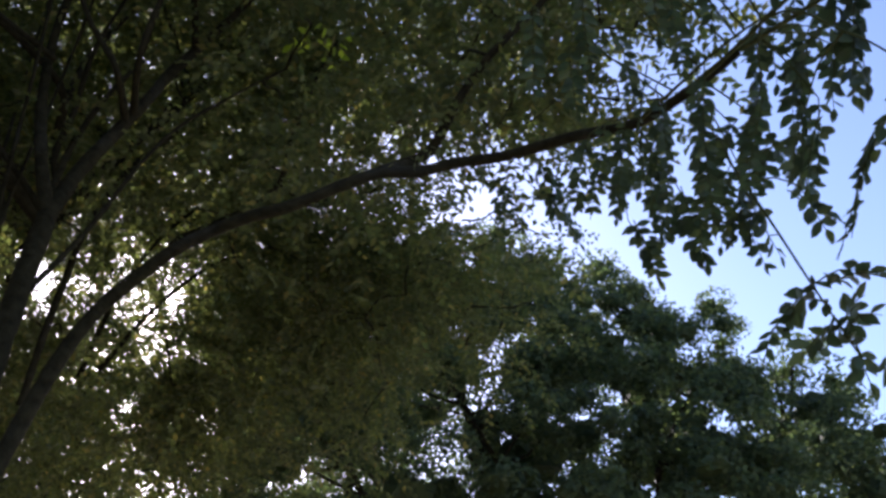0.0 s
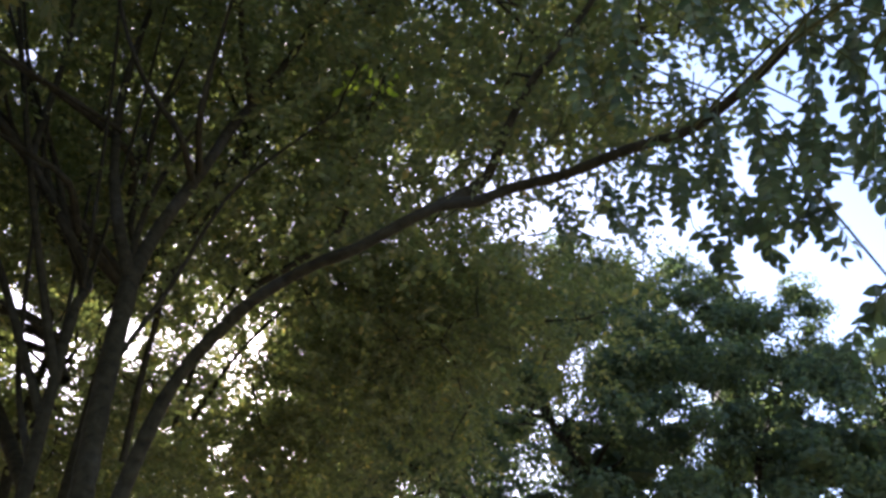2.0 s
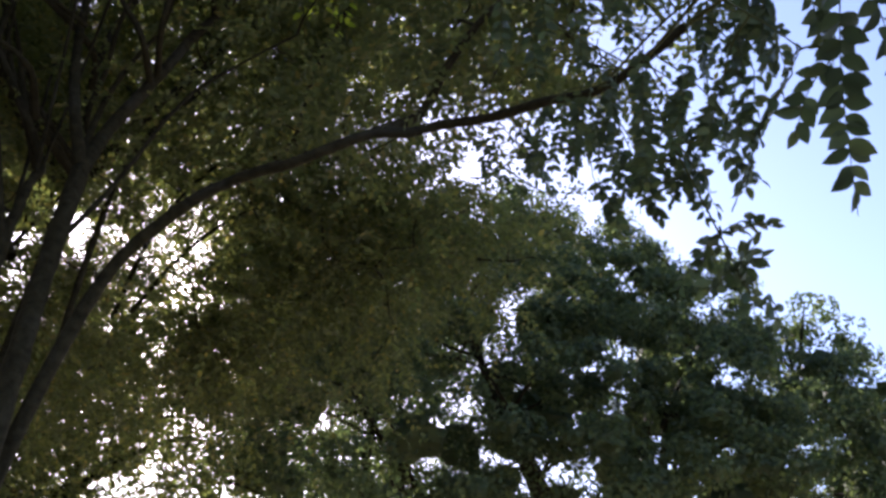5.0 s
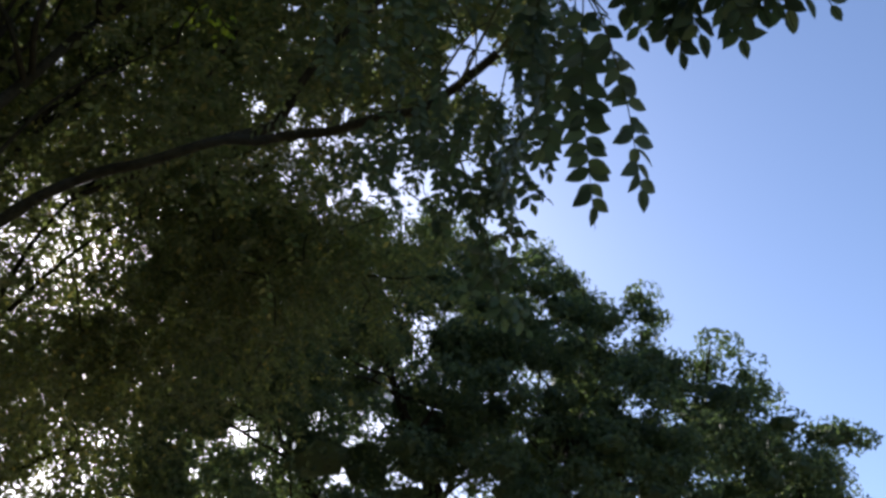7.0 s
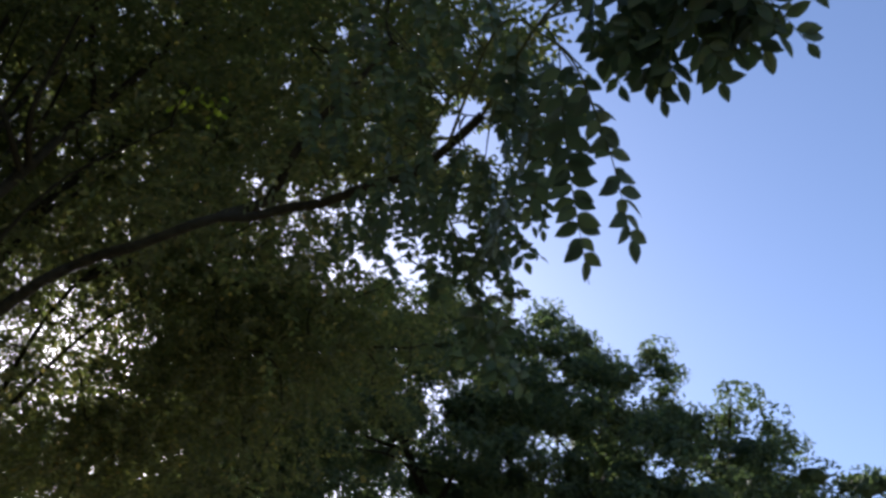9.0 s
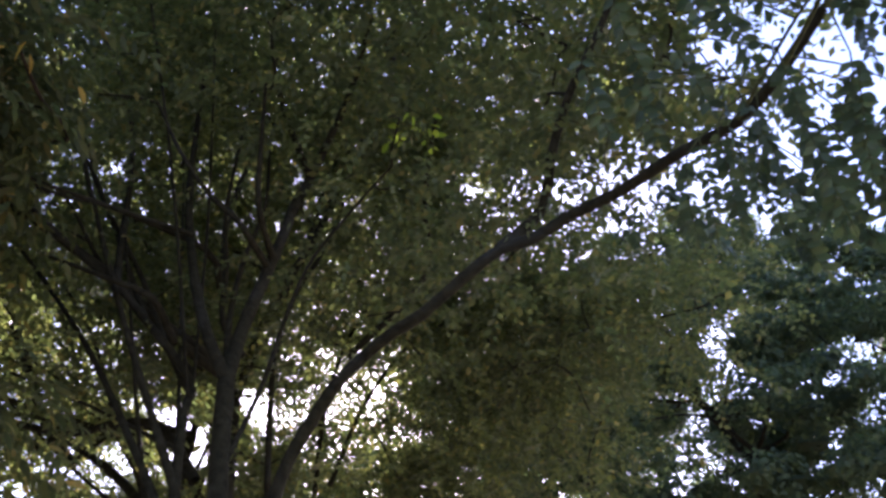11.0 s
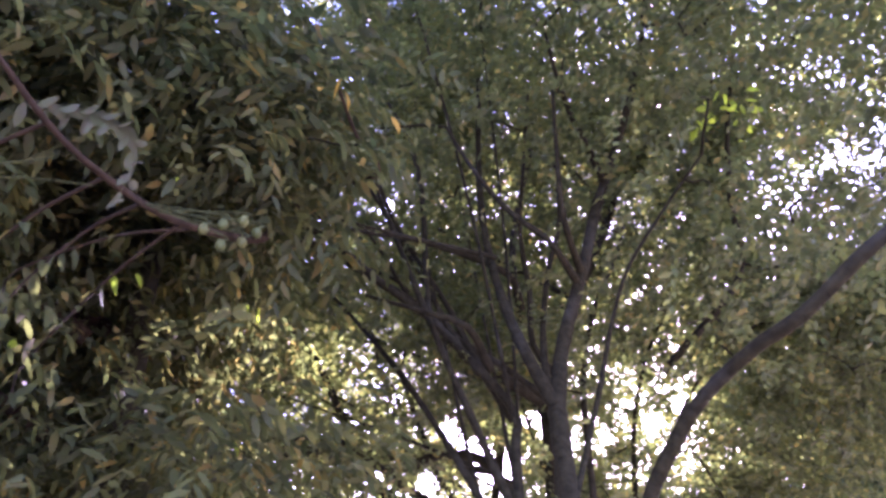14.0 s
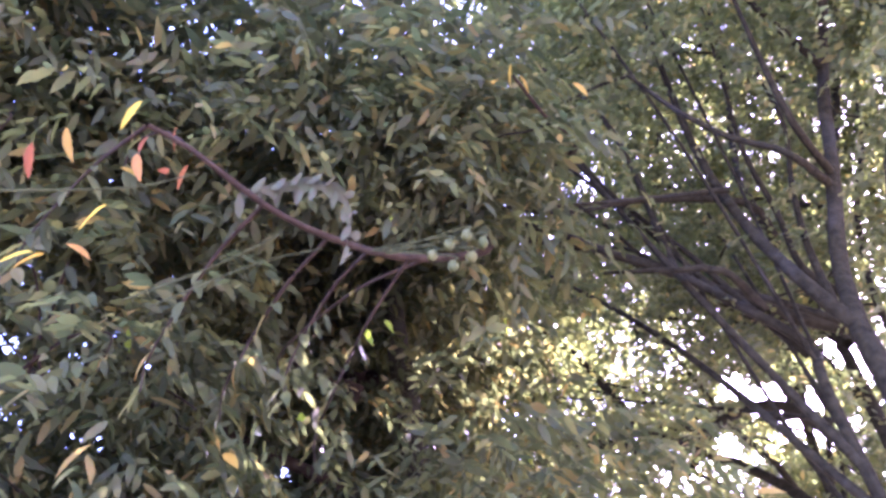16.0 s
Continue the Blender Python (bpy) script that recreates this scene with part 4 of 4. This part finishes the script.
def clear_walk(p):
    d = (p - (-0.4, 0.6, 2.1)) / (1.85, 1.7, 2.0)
    # hollow: nearer leaves cut away along the camera's sight lines, to fit its view
    hollow = keep_open(p, sight_cones((-0.64, 0.63, 2.53), ((71.3, 41.5, 4.00), (63.6, 40.7, 4.00), (66.6, 38.1, 3.00))), 0.3) | (np.linalg.norm(p - (-0.64, 0.63, 2.53), axis=1) > 3.0)
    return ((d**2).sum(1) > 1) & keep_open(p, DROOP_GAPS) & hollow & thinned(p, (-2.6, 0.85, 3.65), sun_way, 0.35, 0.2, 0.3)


DROOP_GAPS = sight_cones((-0.64, 0.63, 2.53), ((96.4, 31.8, 1.0), (95.0, 26.9, 1.0), (88.3, 26.8, 1.0), (72.9, 27.1, 0.9), (94.8, 44.5, 1.1), (89.0, 43.9, 0.8), (71.7, 49.9, 0.7)))
DROOP_GAPS += sight_cones((-0.21, 0.44, 1.9), ((46.6, 49.6, 2.00),))
# Bearings from the camera's last place; near leaves go so dim ones behind show.
DARK = sight_cones((-0.54, 0.54, 2.43), ((73.4, 42.8, 2.20), (69.5, 42.8, 2.40), (65.0, 42.6, 2.40), (61.0, 43.1, 2.00), (71.1, 38.9, 2.20), (66.8, 38.4, 2.40), (62.6, 38.5, 2.20), (66.5, 35.1, 1.80)))
tg = np.vstack([
    ball(150) * (1.5, 1.7, 1.2) + (-3.9, 0.8, 4.4),
    ball(40) * (0.9, 0.8, 0.5) + (-2.7, 1.2, 4.9),
    ball(60) * (1.0, 1.4, 0.6) + (-3.5, 0.6, 3.3),
    ball(90) * (1.5, 1.3, 0.8) + (-3.1, -0.7, 5.2),
    ball(70) * (0.7, 0.6, 0.9) + (-3.5, 1.9, 4.4),
    ball(70) * (0.6, 0.7, 0.7) + (-3.6, 1.9, 5.2),
    ball(26) * (0.6, 0.6, 0.45) + (-2.64, 0.34, 5.02),
    ball(8) * (0.4, 0.4, 0.4) + (-2.4, 1.7, 4.8),
    ball(12) * (0.6, 0.5, 0.6) + (-3.0, 2.05, 3.8),
])
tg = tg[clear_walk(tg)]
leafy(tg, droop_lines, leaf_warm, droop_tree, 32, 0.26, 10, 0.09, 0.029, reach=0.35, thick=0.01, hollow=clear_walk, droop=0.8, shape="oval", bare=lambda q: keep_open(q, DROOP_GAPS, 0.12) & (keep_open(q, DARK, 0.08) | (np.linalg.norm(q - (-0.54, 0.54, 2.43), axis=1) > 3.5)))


# single coloured leaves, fruit and stalks of the drooping tree
def plain_leaf(curl, wave):
    """A long pointed leaf, one metre long along +x, with a drawn-in stalk end."""
    t = np.linspace(0, 1, 8)
    w = 0.16 * np.sin(np.pi * t**0.8) ** 0.9 * (1 + wave * np.sin(t * 19))
    drop = -curl * t**1.6
    rows = [np.stack([t, w * k, drop + abs(k) * w * 0.35], 1) for k in (1, 0, -1)]
    i = np.arange(7)
    quads = np.vstack([np.stack([i, i + 8, i + 9, i + 1], 1), np.stack([i + 8, i + 16, i + 17, i + 9], 1)])
    return mesh_of("leaf", np.vstack(rows), quads)


def place_leaf(mesh, at, way, length, label):
    d = unit(np.asarray(way, float))
    y = unit(np.cross((0.3, -0.5, 0.8), d))
    f = np.cross(d, y)
    ob = new("leaf", mesh)
    ob.parent = droop_tree
    ob.matrix_basis = Matrix.Translation(Vector(at) - droop_tree.location) @ Matrix((d, y, f)).transposed().to_4x4() @ Matrix.Diagonal((length, length, length, 1))
    return tagged(ob, label) if label else ob


LEAF_ROWS = [  # material, label, length, places
    (leaf_yellow, "yellow ageing leaf", 0.085, [(-1.89, 0.52, 3.86), (-1.98, 0.45, 3.61), (-2.00, 0.40, 3.58), (-2.00, 0.42, 3.58), (-2.42, 0.98, 3.46), (-1.95, 0.50, 3.73), (-1.80, 0.49, 3.94),
                                               (-1.64, 1.48, 4.62), (-1.70, 1.46, 4.59), (-1.61, 1.71, 4.64), (-1.66, 1.52, 4.61), (-2.06, 0.34, 4.04), (-2.17, 0.49, 4.08)]),
    (leaf_red, "reddish dying leaf", 0.075, [(-1.85, 0.58, 3.96), (-1.94, 0.60, 3.88), (-1.86, 0.53, 3.90), (-1.92, 0.64, 3.92), (-1.80, 0.33, 3.69)]),
    (leaf_backlit_lime, "leaf with a backlit glow put into its lime colour", 0.08, [(-2.92, 2.22, 4.74), (-2.88, 2.28, 4.73), (-2.53, 1.48, 4.17), (-2.64, 1.25, 3.78), (-2.57, 0.66, 3.86), (-2.92, 2.35, 4.05), (-2.18, 1.33, 4.31), (-2.58, 1.42, 4.15)]),
    (leaf_grey, "pale dry leaf", 0.07, [(-2.80, 1.87, 4.28), (-2.78, 2.11, 4.12), (-2.70, 2.22, 4.10), (-2.83, 2.44, 4.08), (-2.44, 1.18, 3.76), (-2.46, 1.24, 3.70)]),
]
for material, label, length, places in LEAF_ROWS:
    kinds = [plain_leaf(c, 0.05) for c in (0.1, 0.3)]
    for m in kinds:
        m.materials.append(material)
    for at in places:
        place_leaf(kinds[int(rng.integers(2))], at, (rng.normal(0, 0.5), rng.normal(0, 0.5), -0.7), length * rng.uniform(0.85, 1.2), label)

# hanging twigs with long single leaves
long_leaves = [plain_leaf(c, 0.03) for c in (0.12, 0.25, 0.4)]
for m in long_leaves:
    m.materials.append(leaf_olive_single)
TWIG_ENDS = [(-2.3, 0.72, 3.5), (-2.42, 0.95, 3.55), (-2.35, 1.1, 3.62), (-2.55, 0.8, 3.75), (-2.6, 1.15, 3.85), (-2.45, 0.62, 3.62),
             (-2.7, 0.95, 3.6), (-2.75, 0.7, 3.8), (-2.5, 0.45, 3.85), (-2.3, 0.35, 3.75), (-2.65, 0.3, 4.0), (-2.2, 0.5, 4.1),
             (-2.35, 0.15, 4.2), (-2.6, 1.3, 3.6), (-2.25, 1.5, 4.5), (-2.1, 1.75, 4.7)]
for end in TWIG_ENDS:
    end = np.array(end)
    a = nearest_on(droop_lines, end + (0, 0, 0.35))
    line = spline([a, (a + end) / 2 + (0, 0, 0.12), end + (0, 0, 0.12), end], 0.03)
    part_mesh("twig", mesh_of("twig", *tube(line, 0.006, 0.002, 6, 0.0)), bark_red, droop_tree)
    for k in range(9):
        p = line[int(len(line) * (0.4 + 0.59 * k / 8))]
        turn = rng.uniform(0, 2 * math.pi)
        way = (0.6 * math.cos(turn), 0.6 * math.sin(turn), -0.75 + rng.normal(0, 0.15))
        place_leaf(long_leaves[int(rng.integers(3))], p, way, rng.uniform(0.06, 0.1), "")

# the large pale leaf that hangs over the bough
rib = spline([(-1.95, 0.78, 3.92), (-1.93, 0.87, 3.97), (-1.89, 0.95, 3.99), (-1.87, 1.03, 3.97), (-1.9, 1.07, 3.9), (-1.94, 1.08, 3.83)], 0.022)
k = np.linspace(0, 1, len(rib))
half = 0.02 * np.sin(np.pi * k**0.75) ** 0.7 * (1 + 0.45 * np.sin(k * 34))
across = unit(np.array((0.7, 0.05, 0.7)))
rows = [rib + across * (half * c)[:, None] - np.array((0, 0, 1.0)) * (0.35 * half * abs(c))[:, None] for c in (1, 0.5, 0, -0.5, -1)]
n = len(rib)
i = np.arange(n - 1)
quads = np.vstack([np.stack([i + r * n, i + (r + 1) * n, i + (r + 1) * n + 1, i + r * n + 1], 1) for r in range(4)])
bases, ways = [], []
for k in range(18):
    p = rib[int((k + 0.5) / 18 * n)]
    d = unit(rib[min(n - 1, int((k + 0.5) / 18 * n) + 1)] - rib[max(0, int((k + 0.5) / 18 * n) - 1)])
    bases.append(p)
    ways.append(d * 0.5 + across * (0.9 if k % 2 else -0.9) + np.array((0, 0, -0.55)) + rng.normal(0, 0.12, 3))
facing = np.cross(np.array(ways), np.array((-0.5, 0.8, 0.1))) + rng.normal(0, 0.25, (18, 3))
fingers = leaves(np.array(bases), np.array(ways), np.cross(facing, np.array(ways)), rng.uniform(0.045, 0.075, 18), rng.uniform(0.022, 0.034, 18), "near")
sheet = np.concatenate([quads[:, [0, 1, 2]], quads[:, [0, 2, 3]]])
part_mesh("large_leaf", mesh_of("large_leaf", *joined([(np.vstack(rows), sheet), fingers])), leaf_grey, droop_tree, "large pale grey withered leaf with ragged edge")

bm = bmesh.new()
bmesh.ops.create_uvsphere(bm, u_segments=12, v_segments=8, radius=1.0)
for v in bm.verts:
    v.co *= 1 + 0.08 * math.cos(5 * math.atan2(v.co.y, v.co.x))
    v.co.z *= 1.25
fruit_mesh = bpy.data.meshes.new("fruit")
bm.to_mesh(fruit_mesh)
bm.free()
fruit_mesh.polygons.foreach_set("use_smooth", [True] * len(fruit_mesh.polygons))
fruit_mesh.materials.append(fruit_skin)
for at in [(-1.84, 1.34, 3.9), (-1.87, 1.37, 3.86), (-1.82, 1.44, 3.94), (-1.85, 1.42, 3.9), (-1.81, 1.38, 3.93), (-1.88, 1.31, 3.88)]:
    ob = new("fruit", fruit_mesh)
    ob.parent = droop_tree
    ob.matrix_basis = Matrix.Translation(Vector(at) - droop_tree.location) @ Matrix.Diagonal((0.015, 0.015, 0.015, 1))
    tagged(ob, "small green ribbed fruit")
    stalk = spline([np.array(at) + (0, 0, 0.02), np.array(at) + (-0.03, 0.02, 0.07), nearest_on(droop_lines, np.array(at))], 0.03)
    part_mesh("stalk", mesh_of("stalk", *tube(stalk, 0.0025, 0.002, 5, 0.0)), stem_green, droop_tree)
for ends in ([(-1.72, 0.3, 3.45), (-1.79, 0.53, 3.65), (-1.83, 0.66, 3.81)], [(-2.02, 0.6, 3.54), (-2.0, 0.77, 3.7), (-1.93, 0.9, 3.81)], [(-2.01, 0.66, 3.54), (-2.04, 0.88, 3.79), (-1.96, 1.02, 3.84)]):
    part_mesh("stalk", mesh_of("stalk", *tube(spline(ends, 0.03), 0.0018, 0.0014, 5, 0.0)), stem_green, droop_tree)
